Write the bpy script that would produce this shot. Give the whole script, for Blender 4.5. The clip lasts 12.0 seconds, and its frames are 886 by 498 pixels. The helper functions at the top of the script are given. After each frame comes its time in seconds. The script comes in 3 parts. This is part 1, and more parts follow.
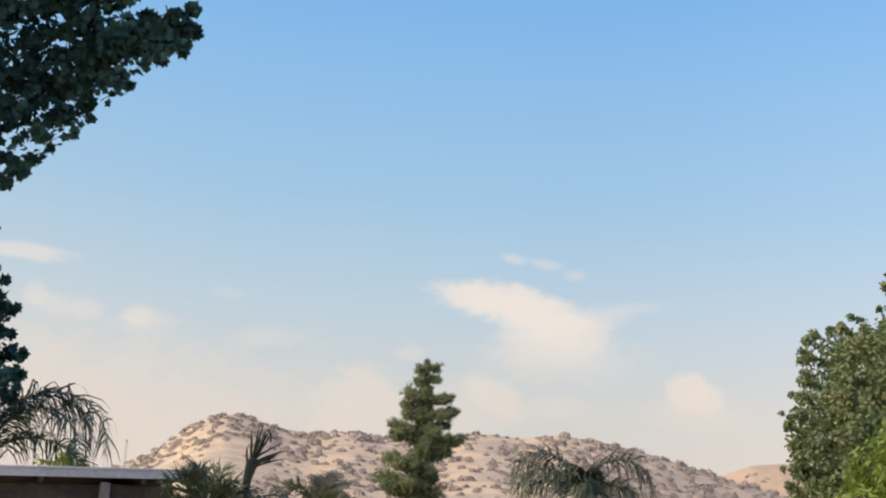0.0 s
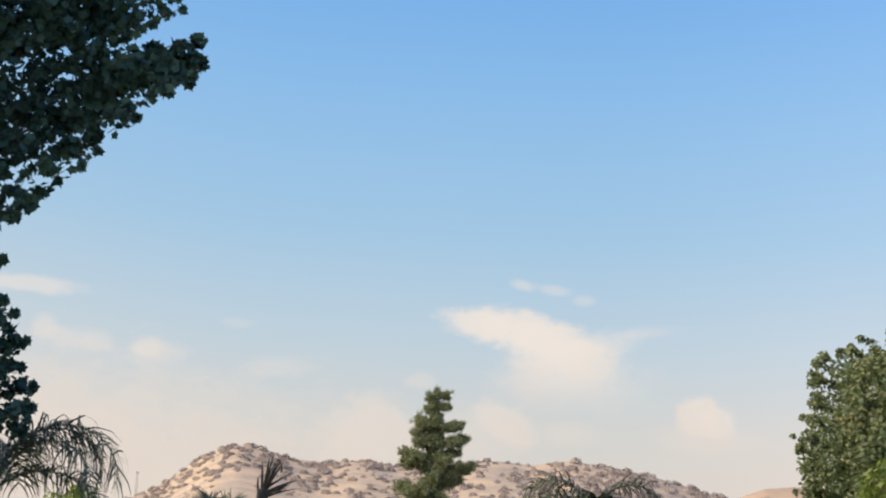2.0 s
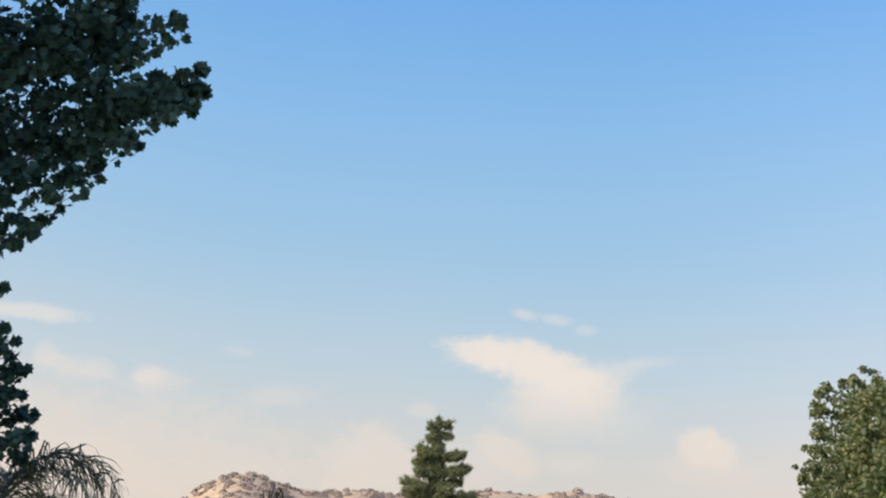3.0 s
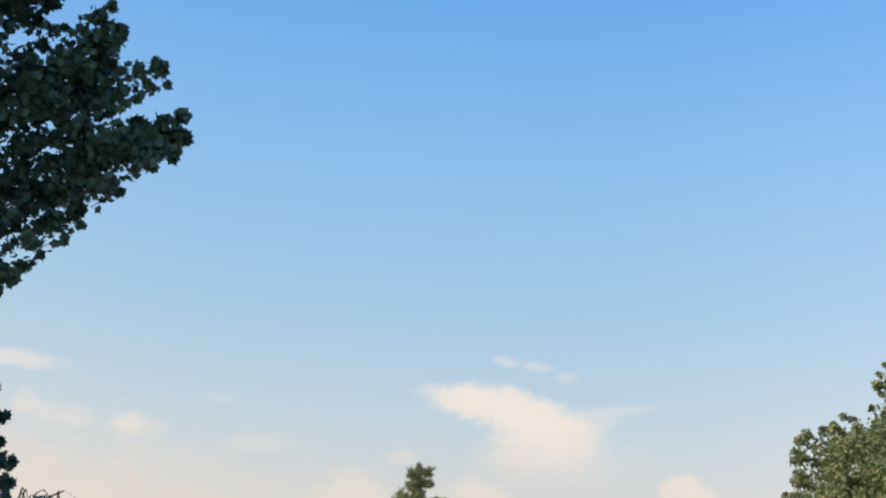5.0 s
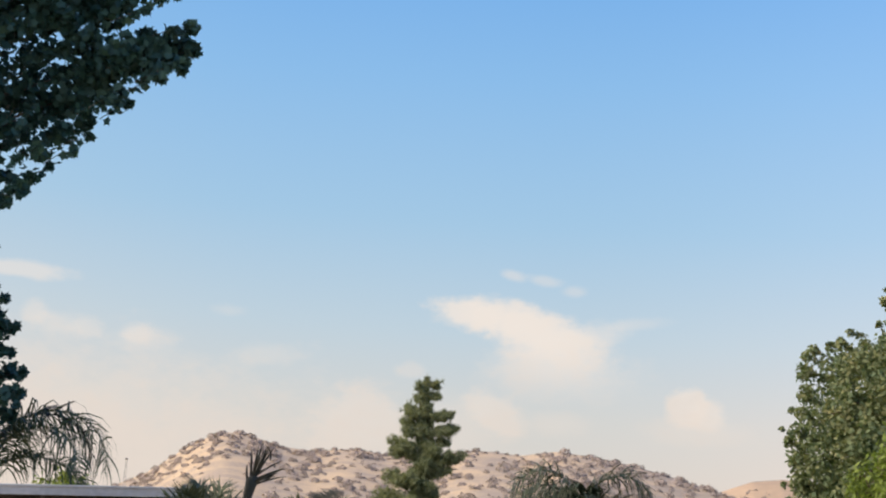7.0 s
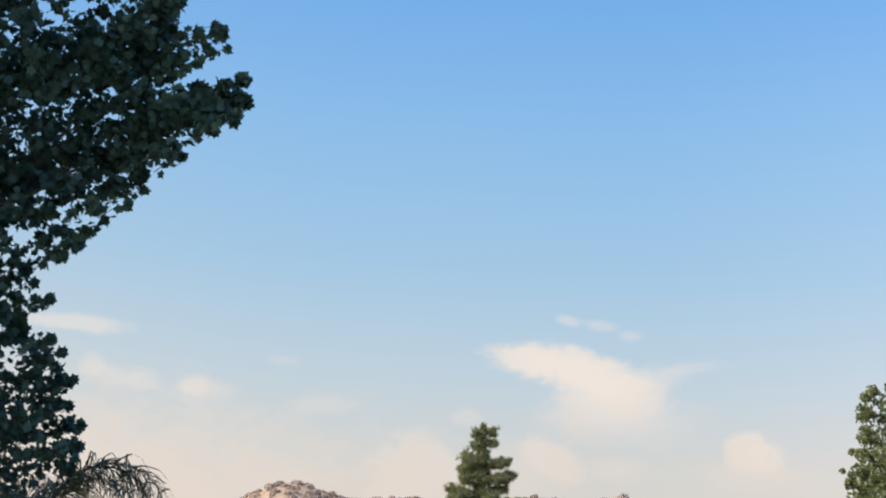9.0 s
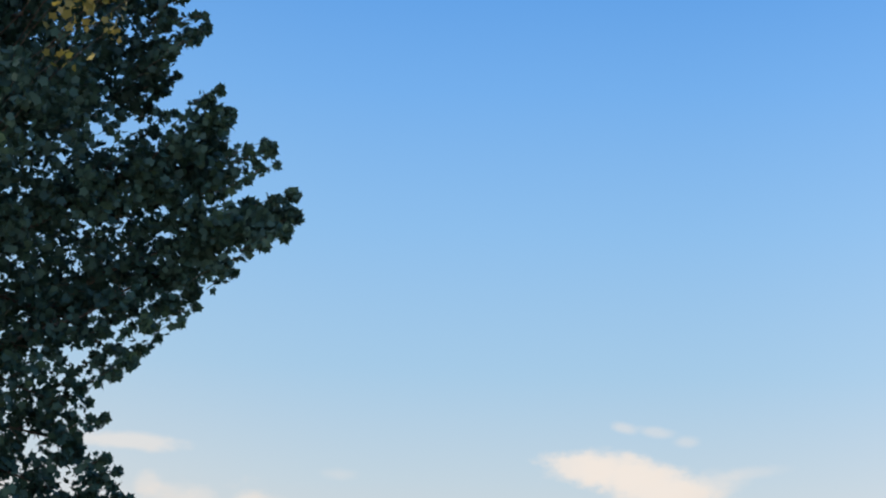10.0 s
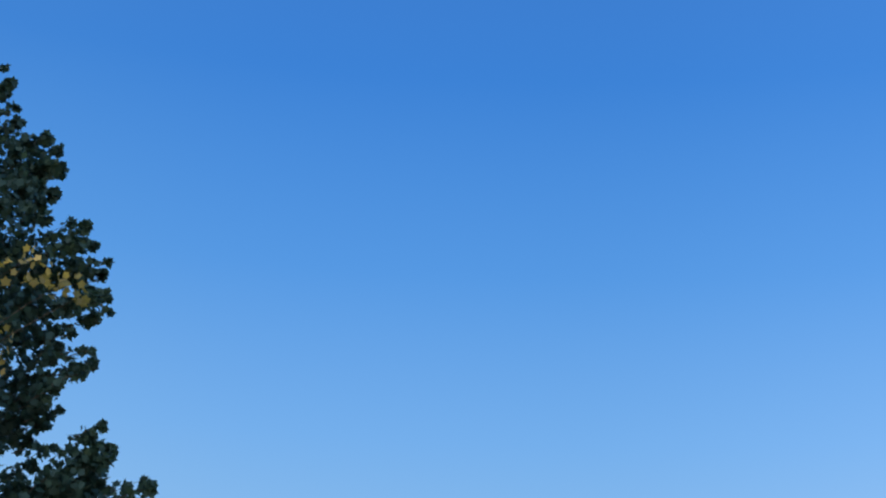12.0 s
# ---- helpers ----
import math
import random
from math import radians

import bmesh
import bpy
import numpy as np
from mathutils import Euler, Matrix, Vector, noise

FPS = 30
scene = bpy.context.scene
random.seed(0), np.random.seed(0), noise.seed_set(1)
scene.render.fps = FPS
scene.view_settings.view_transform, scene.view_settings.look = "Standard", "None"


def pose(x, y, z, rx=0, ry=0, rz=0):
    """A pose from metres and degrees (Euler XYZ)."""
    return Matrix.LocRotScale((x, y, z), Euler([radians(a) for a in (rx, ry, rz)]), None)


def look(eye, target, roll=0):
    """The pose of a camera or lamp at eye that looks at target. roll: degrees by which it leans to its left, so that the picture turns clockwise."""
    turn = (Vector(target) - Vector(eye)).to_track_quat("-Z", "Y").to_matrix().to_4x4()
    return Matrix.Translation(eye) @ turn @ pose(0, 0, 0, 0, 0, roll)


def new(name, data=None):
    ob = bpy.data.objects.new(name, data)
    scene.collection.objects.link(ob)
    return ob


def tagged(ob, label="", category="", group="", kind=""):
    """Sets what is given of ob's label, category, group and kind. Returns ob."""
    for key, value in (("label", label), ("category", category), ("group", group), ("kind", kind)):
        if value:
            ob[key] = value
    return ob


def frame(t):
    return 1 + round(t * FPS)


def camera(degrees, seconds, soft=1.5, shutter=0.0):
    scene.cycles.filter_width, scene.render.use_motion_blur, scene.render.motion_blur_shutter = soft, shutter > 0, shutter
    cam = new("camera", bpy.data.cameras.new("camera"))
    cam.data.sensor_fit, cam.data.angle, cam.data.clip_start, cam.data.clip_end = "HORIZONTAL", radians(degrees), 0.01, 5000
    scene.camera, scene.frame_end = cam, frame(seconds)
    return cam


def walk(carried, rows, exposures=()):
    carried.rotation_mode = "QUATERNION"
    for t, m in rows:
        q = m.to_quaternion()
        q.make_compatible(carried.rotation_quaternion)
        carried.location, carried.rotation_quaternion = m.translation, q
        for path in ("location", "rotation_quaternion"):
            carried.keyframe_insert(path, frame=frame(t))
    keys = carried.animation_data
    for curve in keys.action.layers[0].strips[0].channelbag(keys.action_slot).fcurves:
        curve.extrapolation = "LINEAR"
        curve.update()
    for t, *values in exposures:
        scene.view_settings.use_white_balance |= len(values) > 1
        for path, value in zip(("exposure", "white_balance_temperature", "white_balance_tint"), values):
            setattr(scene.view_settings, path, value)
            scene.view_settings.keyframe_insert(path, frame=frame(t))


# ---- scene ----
cam = camera(28.0, 12.0, soft=2.2)
EYE = 1.6
# seconds, yaw, pitch, lean: the camera turns where it stands
ROWS = [
    (0.0, 0.019, 11.987, 3.882),
    (0.5, -0.625, 13.343, 3.157),
    (1.0, -0.68, 13.914, 2.911),
    (1.5, -0.217, 13.459, 2.953),
    (2.0, 0.341, 12.848, 3.141),
    (2.5, 0.571, 13.392, 3.379),
    (4.5, -0.136, 14.366, 3.079),
    (5.0, -0.089, 15.318, 3.312),
    (5.5, 0.131, 14.58, 4.171),
    (6.0, 0.148, 12.735, 4.771),
    (6.5, 0.039, 12.411, 4.314),
    (8.5, 0.519, 13.588, 2.383),
    (9.0, 1.894, 13.935, 3.036),
    (9.5, 3.993, 14.755, 2.909),
    (10.0, 3.782, 17.41, 2.123),
    (10.5, 1.62, 21.507, 1.396),
    (11.0, -0.522, 23.124, 1.327),
    (11.5, -0.151, 25.033, 2.154),
    (12.0, 0.317, 28.687, 2.863),
]
walk(cam, [(t, pose(0, 0, EYE, 90 + pitch, 0, yaw) @ pose(0, 0, 0, 0, 0, lean)) for t, yaw, pitch, lean in ROWS],
     [(0.0, 0.02), (4.5, 0.02), (5.5, 0.09), (6.5, 0.04), (9.5, 0.03), (10.5, 0.12), (11.0, 0.0), (11.5, -0.04), (12.0, 0.07)])

# ---------------------------------------------------------------- light
SUN_AZ, SUN_EL = -112.0, 32.0          # degrees from straight ahead, to the right positive


def smooth(tree, value, lo, hi):
    n = tree.nodes.new("ShaderNodeMapRange")
    n.interpolation_type = "SMOOTHSTEP"
    tree.links.new(value, n.inputs["Value"])
    n.inputs["From Min"].default_value, n.inputs["From Max"].default_value = lo, hi
    return n.outputs["Result"]


def calc(tree, op, a, b=None):
    n = tree.nodes.new("ShaderNodeMath")
    n.operation = op
    for i, v in enumerate((a, b)):
        if v is None:
            continue
        if isinstance(v, (int, float)):
            n.inputs[i].default_value = v
        else:
            tree.links.new(v, n.inputs[i])
    return n.outputs[0]


def blend(tree, fac, a, b, mode="MIX"):
    n = tree.nodes.new("ShaderNodeMix")
    n.data_type, n.blend_type = "RGBA", mode
    for v, i in ((fac, 0), (a, 6), (b, 7)):
        if isinstance(v, (int, float)):
            n.inputs[i].default_value = v
        elif isinstance(v, tuple):
            n.inputs[i].default_value = (*v, 1)
        else:
            tree.links.new(v, n.inputs[i])
    return n.outputs[2]


def ramp(tree, value, stops):
    n = tree.nodes.new("ShaderNodeValToRGB")
    e = n.color_ramp.elements
    for i, (p, c) in enumerate(stops):
        el = e[i] if i < 2 else e.new(p)
        el.position, el.color = p, (*c, 1)
    tree.links.new(value, n.inputs[0])
    return n.outputs[0]


def noise_of(tree, vector, scale, detail=4.0, rough=0.55):
    n = tree.nodes.new("ShaderNodeTexNoise")
    n.inputs["Scale"].default_value, n.inputs["Detail"].default_value, n.inputs["Roughness"].default_value = scale, detail, rough
    if vector is not None:
        tree.links.new(vector, n.inputs["Vector"])
    return n.outputs[0]


def make_world():
    w = bpy.data.worlds.new("sky")
    scene.world = w
    w.use_nodes = True
    t = w.node_tree
    bg = t.nodes["Background"]
    sky = t.nodes.new("ShaderNodeTexSky")
    sky.sky_type, sky.sun_disc = "NISHITA", False
    sky.sun_elevation, sky.sun_rotation = radians(SUN_EL), radians(SUN_AZ)
    sky.dust_density, sky.air_density = 2.0, 1.0
    co = t.nodes.new("ShaderNodeTexCoord")
    sep = t.nodes.new("ShaderNodeSeparateXYZ")
    t.links.new(co.outputs["Generated"], sep.inputs[0])
    az = calc(t, "MULTIPLY", calc(t, "ARCTAN2", sep.outputs[0], sep.outputs[1]), 57.2958)
    el = calc(t, "MULTIPLY", calc(t, "ARCSINE", sep.outputs[2]), 57.2958)
    # clear air: hazy cream at the horizon, deep blue higher up
    air = ramp(t, calc(t, "DIVIDE", el, 90.0), [
        (0.0, (0.74, 0.64, 0.56)), (1.0, (0.02, 0.10, 0.36)), (0.055, (0.745, 0.67, 0.60)), (0.08, (0.69, 0.68, 0.65)),
        (0.11, (0.55, 0.665, 0.745)), (0.15, (0.38, 0.60, 0.81)), (0.20, (0.268, 0.527, 0.858)), (0.25, (0.172, 0.435, 0.862)),
        (0.31, (0.084, 0.318, 0.79)), (0.38, (0.036, 0.220, 0.69)), (0.50, (0.04, 0.17, 0.55))])
    gain = t.nodes.new("ShaderNodeVectorMath")
    gain.operation = "SCALE"
    t.links.new(sky.outputs[0], gain.inputs[0])
    gain.inputs["Scale"].default_value = 0.10
    colour = blend(t, 0.88, gain.outputs[0], air)
    # the air is a little paler towards the bright haze on one side
    colour = blend(t, 1.0, colour, blend(t, smooth(t, az, 3.0, 20.0), (1.0, 1.0, 1.0), (1.20, 1.10, 1.07)), "MULTIPLY")
    colour = blend(t, 1.0, colour, blend(t, smooth(t, az, -5.0, -19.0), (1.0, 1.0, 1.0), (1.10, 1.03, 0.99)), "MULTIPLY")
    # hazy air glows widely round the sun
    dot = t.nodes.new("ShaderNodeVectorMath")
    dot.operation = "DOT_PRODUCT"
    t.links.new(co.outputs["Generated"], dot.inputs[0])
    a, e = radians(SUN_AZ), radians(SUN_EL)
    dot.inputs[1].default_value = (math.sin(a) * math.cos(e), math.cos(a) * math.cos(e), math.sin(e))
    near = smooth(t, dot.outputs["Value"], 0.30, 1.0)
    colour = blend(t, calc(t, "MULTIPLY", near, near), colour, blend(t, 1.0, colour, (2.2, 1.7, 1.2), "ADD"))
    # clouds, each a soft ragged heap: azimuth, elevation, half width, half height, strength, softness, rise
    com = t.nodes.new("ShaderNodeCombineXYZ")
    t.links.new(az, com.inputs[0])
    t.links.new(calc(t, "MULTIPLY", el, 1.5), com.inputs[1])
    wob = calc(t, "SUBTRACT", noise_of(t, com.outputs[0], 0.6, 7.0, 0.55), 0.5)
    frill = calc(t, "SUBTRACT", noise_of(t, com.outputs[0], 2.2, 5.0, 0.6), 0.5)
    wob = calc(t, "ADD", wob, calc(t, "MULTIPLY", frill, 0.45))
    wob2 = calc(t, "SUBTRACT", noise_of(t, com.outputs[0], 0.16, 3.0, 0.5), 0.5)
    cover = None

    def heap(a, e, rx, ry, strength, soft=0.9, rise=0.0):
        nonlocal cover
        dx = calc(t, "DIVIDE", calc(t, "SUBTRACT", az, a), rx)
        dy = calc(t, "SUBTRACT", calc(t, "DIVIDE", calc(t, "SUBTRACT", el, e), ry), calc(t, "MULTIPLY", dx, rise * rx / ry))
        d = calc(t, "SQRT", calc(t, "ADD", calc(t, "MULTIPLY", dx, dx), calc(t, "MULTIPLY", dy, dy)))
        d = calc(t, "ADD", d, calc(t, "ADD", calc(t, "MULTIPLY", wob, 1.35), calc(t, "MULTIPLY", wob2, 0.5)))
        m = calc(t, "MULTIPLY", smooth(t, d, 1.0 + soft * 0.4, 1.0 - soft * 0.6), strength)
        if cover is None:
            cover = m
        else:
            keep = calc(t, "MULTIPLY", calc(t, "SUBTRACT", 1.0, cover), calc(t, "SUBTRACT", 1.0, m))
            cover = calc(t, "SUBTRACT", 1.0, keep)

    heap(0.98, 10.50, 1.30, 0.50, 0.85, 0.7, -0.05)
    heap(2.05, 10.45, 1.35, 0.62, 0.80, 0.8, -0.10)
    heap(3.2, 10.05, 1.55, 0.68, 0.80, 0.8, -0.16)
    heap(4.15, 9.70, 1.30, 0.72, 0.62, 0.9, -0.05)
    heap(5.1, 10.05, 1.15, 0.38, 0.40, 1.2, 0.16)
    heap(6.6, 10.45, 0.90, 0.20, 0.22, 1.2, 0.10)
    heap(3.0, 9.75, 1.30, 0.62, 0.62, 1.0, -0.15)
    heap(3.8, 9.15, 1.85, 0.68, 0.60, 1.2)
    heap(4.2, 8.60, 2.4, 0.75, 0.38, 1.2)
    heap(2.35, 11.80, 0.42, 0.17, 0.40, 1.2, -0.2)
    heap(3.4, 11.68, 0.55, 0.17, 0.34, 1.2, -0.1)
    heap(4.35, 11.38, 0.40, 0.18, 0.30, 1.2)
    heap(8.2, 7.85, 0.66, 0.66, 0.80, 0.6)
    heap(8.85, 7.62, 0.62, 0.52, 0.70, 0.7)
    heap(8.6, 7.05, 1.5, 0.45, 0.35, 1.2)
    heap(-13.7, 10.74, 1.6, 0.27, 0.55, 0.9)
    heap(-13.0, 9.45, 0.40, 0.32, 0.40, 1.1)
    heap(-12.3, 9.15, 0.75, 0.34, 0.32, 1.1)
    heap(-11.3, 9.08, 0.50, 0.34, 0.34, 1.1)
    heap(-9.75, 9.05, 0.48, 0.30, 0.52, 1.0)
    heap(-9.5, 8.85, 1.1, 0.36, 0.25, 1.2)
    heap(-5.5, 8.75, 1.0, 0.34, 0.26, 1.2)
    heap(-6.9, 10.05, 0.5, 0.20, 0.20, 1.2)
    heap(-0.8, 8.55, 0.5, 0.24, 0.32, 1.1)
    heap(-16.0, 5.2, 13.0, 3.1, 0.75, 1.2)
    heap(-2.2, 6.7, 1.9, 1.15, 0.60, 0.8)
    heap(0.6, 6.6, 1.6, 1.2, 0.35, 1.0)
    heap(1.95, 7.35, 1.0, 0.60, 0.60, 0.8, -0.35)
    heap(4.0, 7.1, 1.0, 0.4, 0.30, 1.2)
    lit = blend(t, smooth(t, calc(t, "ADD", el, calc(t, "MULTIPLY", wob, 5.0)), 5.5, 10.5), (0.79, 0.69, 0.61), (0.85, 0.77, 0.70))
    t.links.new(blend(t, cover, colour, lit), bg.inputs["Color"])
    bg.inputs["Strength"].default_value = 1.0


make_world()
sun = new("sun", bpy.data.lights.new("sun", "SUN"))
sun.data.energy, sun.data.angle, sun.data.color = 4.0, radians(0.6), (1.0, 0.80, 0.58)
_a, _e = radians(SUN_AZ), radians(SUN_EL)
sun.matrix_world = look((60 * math.sin(_a) * math.cos(_e), 60 * math.cos(_a) * math.cos(_e), 60 * math.sin(_e)), (0, 0, 0))


# ---------------------------------------------------------------- materials
def surface(name, stops, scale=3.0, rough=0.8, bump=0.2, fine=None, metal=0.0):
    """Colour from two scales of noise in metres, with fine relief."""
    m = bpy.data.materials.new(name)
    m.use_nodes = True
    t = m.node_tree
    b = t.nodes["Principled BSDF"]
    co = t.nodes.new("ShaderNodeTexCoord").outputs["Object"]
    big = noise_of(t, co, scale, 5.0, 0.6)
    small = noise_of(t, co, fine or scale * 9, 4.0, 0.6)
    both = calc(t, "ADD", calc(t, "MULTIPLY", big, 0.65), calc(t, "MULTIPLY", small, 0.35))
    n = len(stops)
    t.links.new(ramp(t, smooth(t, both, 0.40, 0.60), [(i / (n - 1), c) for i, c in enumerate(stops)] if n == 2 else
                     [(0.0, stops[0]), (1.0, stops[-1])] + [(i / (n - 1), stops[i]) for i in range(1, n - 1)]), b.inputs["Base Color"])
    bp = t.nodes.new("ShaderNodeBump")
    bp.inputs["Strength"].default_value, bp.inputs["Distance"].default_value = bump, 0.3 / scale
    t.links.new(small, bp.inputs["Height"])
    t.links.new(bp.outputs[0], b.inputs["Normal"])
    b.inputs["Roughness"].default_value, b.inputs["Metallic"].default_value = rough, metal
    return m


def foliage(name, stops, through_light=0.3, rough=0.55, patch=0.35):
    """Leaves: each its own shade, drifting over the crown, letting some light through."""
    m = bpy.data.materials.new(name)
    m.use_nodes = True
    t = m.node_tree
    b = t.nodes["Principled BSDF"]
    geo = t.nodes.new("ShaderNodeNewGeometry")
    co = t.nodes.new("ShaderNodeTexCoord").outputs["Object"]
    own = t.nodes.new("ShaderNodeObjectInfo").outputs["Random"]
    drift = noise_of(t, co, patch, 3.0, 0.6)
    f = calc(t, "ADD", calc(t, "MULTIPLY", calc(t, "FRACT", calc(t, "ADD", geo.outputs["Random Per Island"], own)), 0.6), calc(t, "MULTIPLY", smooth(t, drift, 0.3, 0.7), 0.4))
    n = len(stops)
    col = ramp(t, f, [(0.0, stops[0]), (1.0, stops[-1])] + [(i / (n - 1), stops[i]) for i in range(1, n - 1)])
    t.links.new(col, b.inputs["Base Color"])
    b.inputs["Roughness"].default_value = rough
    tr = t.nodes.new("ShaderNodeBsdfTranslucent")
    t.links.new(blend(t, 1.0, col, (1.0, 1.0, 0.45), "MULTIPLY"), tr.inputs["Color"])
    mix = t.nodes.new("ShaderNodeMixShader")
    mix.inputs[0].default_value = through_light
    t.links.new(b.outputs[0], mix.inputs[1])
    t.links.new(tr.outputs[0], mix.inputs[2])
    t.links.new(mix.outputs[0], t.nodes["Material Output"].inputs["Surface"])
    return m


M_GROUND = surface("dry_ground", [(0.16, 0.12, 0.08), (0.30, 0.24, 0.16), (0.38, 0.31, 0.20)], 0.05, 0.95, 0.1, 2.0)
# hills and scrub: distance haze is put into these pale base colours
M_HILL = surface("hazed_dry_grass_hill", [(0.32, 0.278, 0.232), (0.40, 0.33, 0.248), (0.475, 0.38, 0.262)], 0.05, 0.95, 0.12, 0.7)
M_GOLD = surface("hazed_golden_grass_hill", [(0.31, 0.25, 0.19), (0.38, 0.295, 0.215)], 0.02, 0.95, 0.05, 0.07)
M_SCRUB = foliage("hazed_scrub", [(0.31, 0.278, 0.28), (0.355, 0.315, 0.31), (0.41, 0.357, 0.345)], 0.16, 0.9, 0.01)
M_BARK = surface("mottled_bark", [(0.05, 0.045, 0.04), (0.085, 0.078, 0.068), (0.14, 0.13, 0.115)], 2.0, 0.85, 0.5)
M_DARKBARK = surface("dark_bark", [(0.07, 0.05, 0.035), (0.16, 0.12, 0.09)], 3.0, 0.9, 0.7)
M_PALMBARK = surface("palm_bark", [(0.13, 0.10, 0.07), (0.26, 0.21, 0.15)], 4.0, 0.9, 0.7)
# the blue of sky-lit shade is mixed into these leaf greens
M_SYC = foliage("skylit_sycamore_leaf", [(0.021, 0.076, 0.078), (0.025, 0.084, 0.080), (0.030, 0.095, 0.080), (0.048, 0.112, 0.062)], 0.12, 0.7)
# sunlight on the plane tree's leaves, put in as a yellow leaf colour
M_SUNLIT = foliage("sunlit_leaf", [(0.12, 0.15, 0.05), (0.24, 0.25, 0.09), (0.40, 0.37, 0.16)], 0.4, 0.6)
M_BROAD = foliage("broad_leaf", [(0.095, 0.160, 0.105), (0.130, 0.195, 0.115), (0.185, 0.235, 0.125), (0.30, 0.31, 0.165)], 0.35, 0.85)
M_BRIGHT = foliage("bright_leaf", [(0.14, 0.21, 0.035), (0.21, 0.30, 0.055), (0.31, 0.39, 0.085)], 0.4)
M_PINE = foliage("pine_needle", [(0.125, 0.170, 0.115), (0.18, 0.225, 0.13), (0.29, 0.31, 0.15)], 0.35, 0.7, 0.8)
M_PALM = foliage("palm_leaflet", [(0.060, 0.098, 0.062), (0.095, 0.135, 0.078), (0.15, 0.175, 0.10)], 0.25, 0.55, 1.0)
M_DARKPALM = foliage("date_palm_leaflet", [(0.030, 0.054, 0.036), (0.046, 0.074, 0.046), (0.085, 0.108, 0.06)], 0.15, 0.5, 2.0)
M_DRYPALM = foliage("dry_palm_leaflet", [(0.030, 0.036, 0.030), (0.048, 0.054, 0.042), (0.085, 0.085, 0.060)], 0.1, 0.7, 1.0)
# white paint with the blue-grey of sky-lit shade put into its colour
M_FASCIA = surface("shade_blue_white_paint", [(0.34, 0.38, 0.42), (0.42, 0.46, 0.50), (0.48, 0.51, 0.54)], 0.9, 0.5, 0.08, 14.0)
M_ROOF = surface("roof_sheet", [(0.42, 0.42, 0.42), (0.58, 0.58, 0.57)], 1.2, 0.6, 0.1)
# porch timber, with the shade under the roof put into its dark colour
M_SHADEWOOD = surface("shade_dark_timber", [(0.035, 0.028, 0.024), (0.07, 0.055, 0.045)], 2.0, 0.7, 0.3)
M_POST = surface("grey_post_paint", [(0.15, 0.16, 0.155), (0.21, 0.215, 0.21)], 2.0, 0.7, 0.2)
M_STUCCO = surface("brown_stucco", [(0.17, 0.11, 0.08), (0.24, 0.16, 0.115)], 2.0, 0.9, 0.4)
M_STEEL = surface("galvanised_steel", [(0.26, 0.26, 0.26), (0.36, 0.36, 0.35)], 0.6, 0.6, 0.05)
M_WHITE = surface("white_wall", [(0.76, 0.75, 0.72), (0.84, 0.83, 0.80)], 0.3, 0.8, 0.1)


# ---------------------------------------------------------------- mesh helpers
def link_mesh(name, me, material, parent=None, label="", kind=""):
    me.materials.append(material)
    ob = new(name, me)
    ob.parent = parent
    return tagged(ob, label=label, kind=kind)


def part(name, bm, material, parent=None, label="", kind=""):
    """A bmesh as one mesh object under a thing or a part."""
    me = bpy.data.meshes.new(name)
    bm.to_mesh(me)
    bm.free()
    return link_mesh(name, me, material, parent, label, kind)


def root(name, at, label, category, group=""):
    ob = new(name)
    ob.location = at
    return tagged(ob, label=label, category=category, group=group)


def tube(bm, pts, radii, sides=8):
    """A tapered round limb through the points."""
    pts = [Vector(p) for p in pts]
    rings = []
    for i, p in enumerate(pts):
        d = (pts[min(i + 1, len(pts) - 1)] - pts[max(i - 1, 0)]).normalized()
        u = d.orthogonal().normalized() if abs(d.z) > 0.9 else d.cross(Vector((0, 0, 1))).normalized()
        if rings and u.dot(last) < 0:
            u = -u
        last = u
        v = d.cross(u)
        rings.append([bm.verts.new(p + float(radii[i]) * (math.cos(a) * u + math.sin(a) * v)) for a in (2 * math.pi * k / sides for k in range(sides))])
    for r, s in zip(rings, rings[1:]):
        for k in range(sides):
            f = bm.faces.new((r[k], r[(k + 1) % sides], s[(k + 1) % sides], s[k]))
            f.smooth = True
    bm.faces.new(rings[0][::-1])
    bm.faces.new(rings[-1])


def box(bm, lo, hi, bevel=0.0):
    made = bmesh.ops.create_cube(bm, size=1.0)["verts"]
    for v in made:
        v.co = Vector([(lo[i] + hi[i]) / 2 + v.co[i] * (hi[i] - lo[i]) for i in range(3)])
    if bevel:
        edges = {e for v in made for e in v.link_edges}
        bmesh.ops.bevel(bm, geom=list(edges), offset=bevel, segments=2, affect="EDGES", profile=0.5)


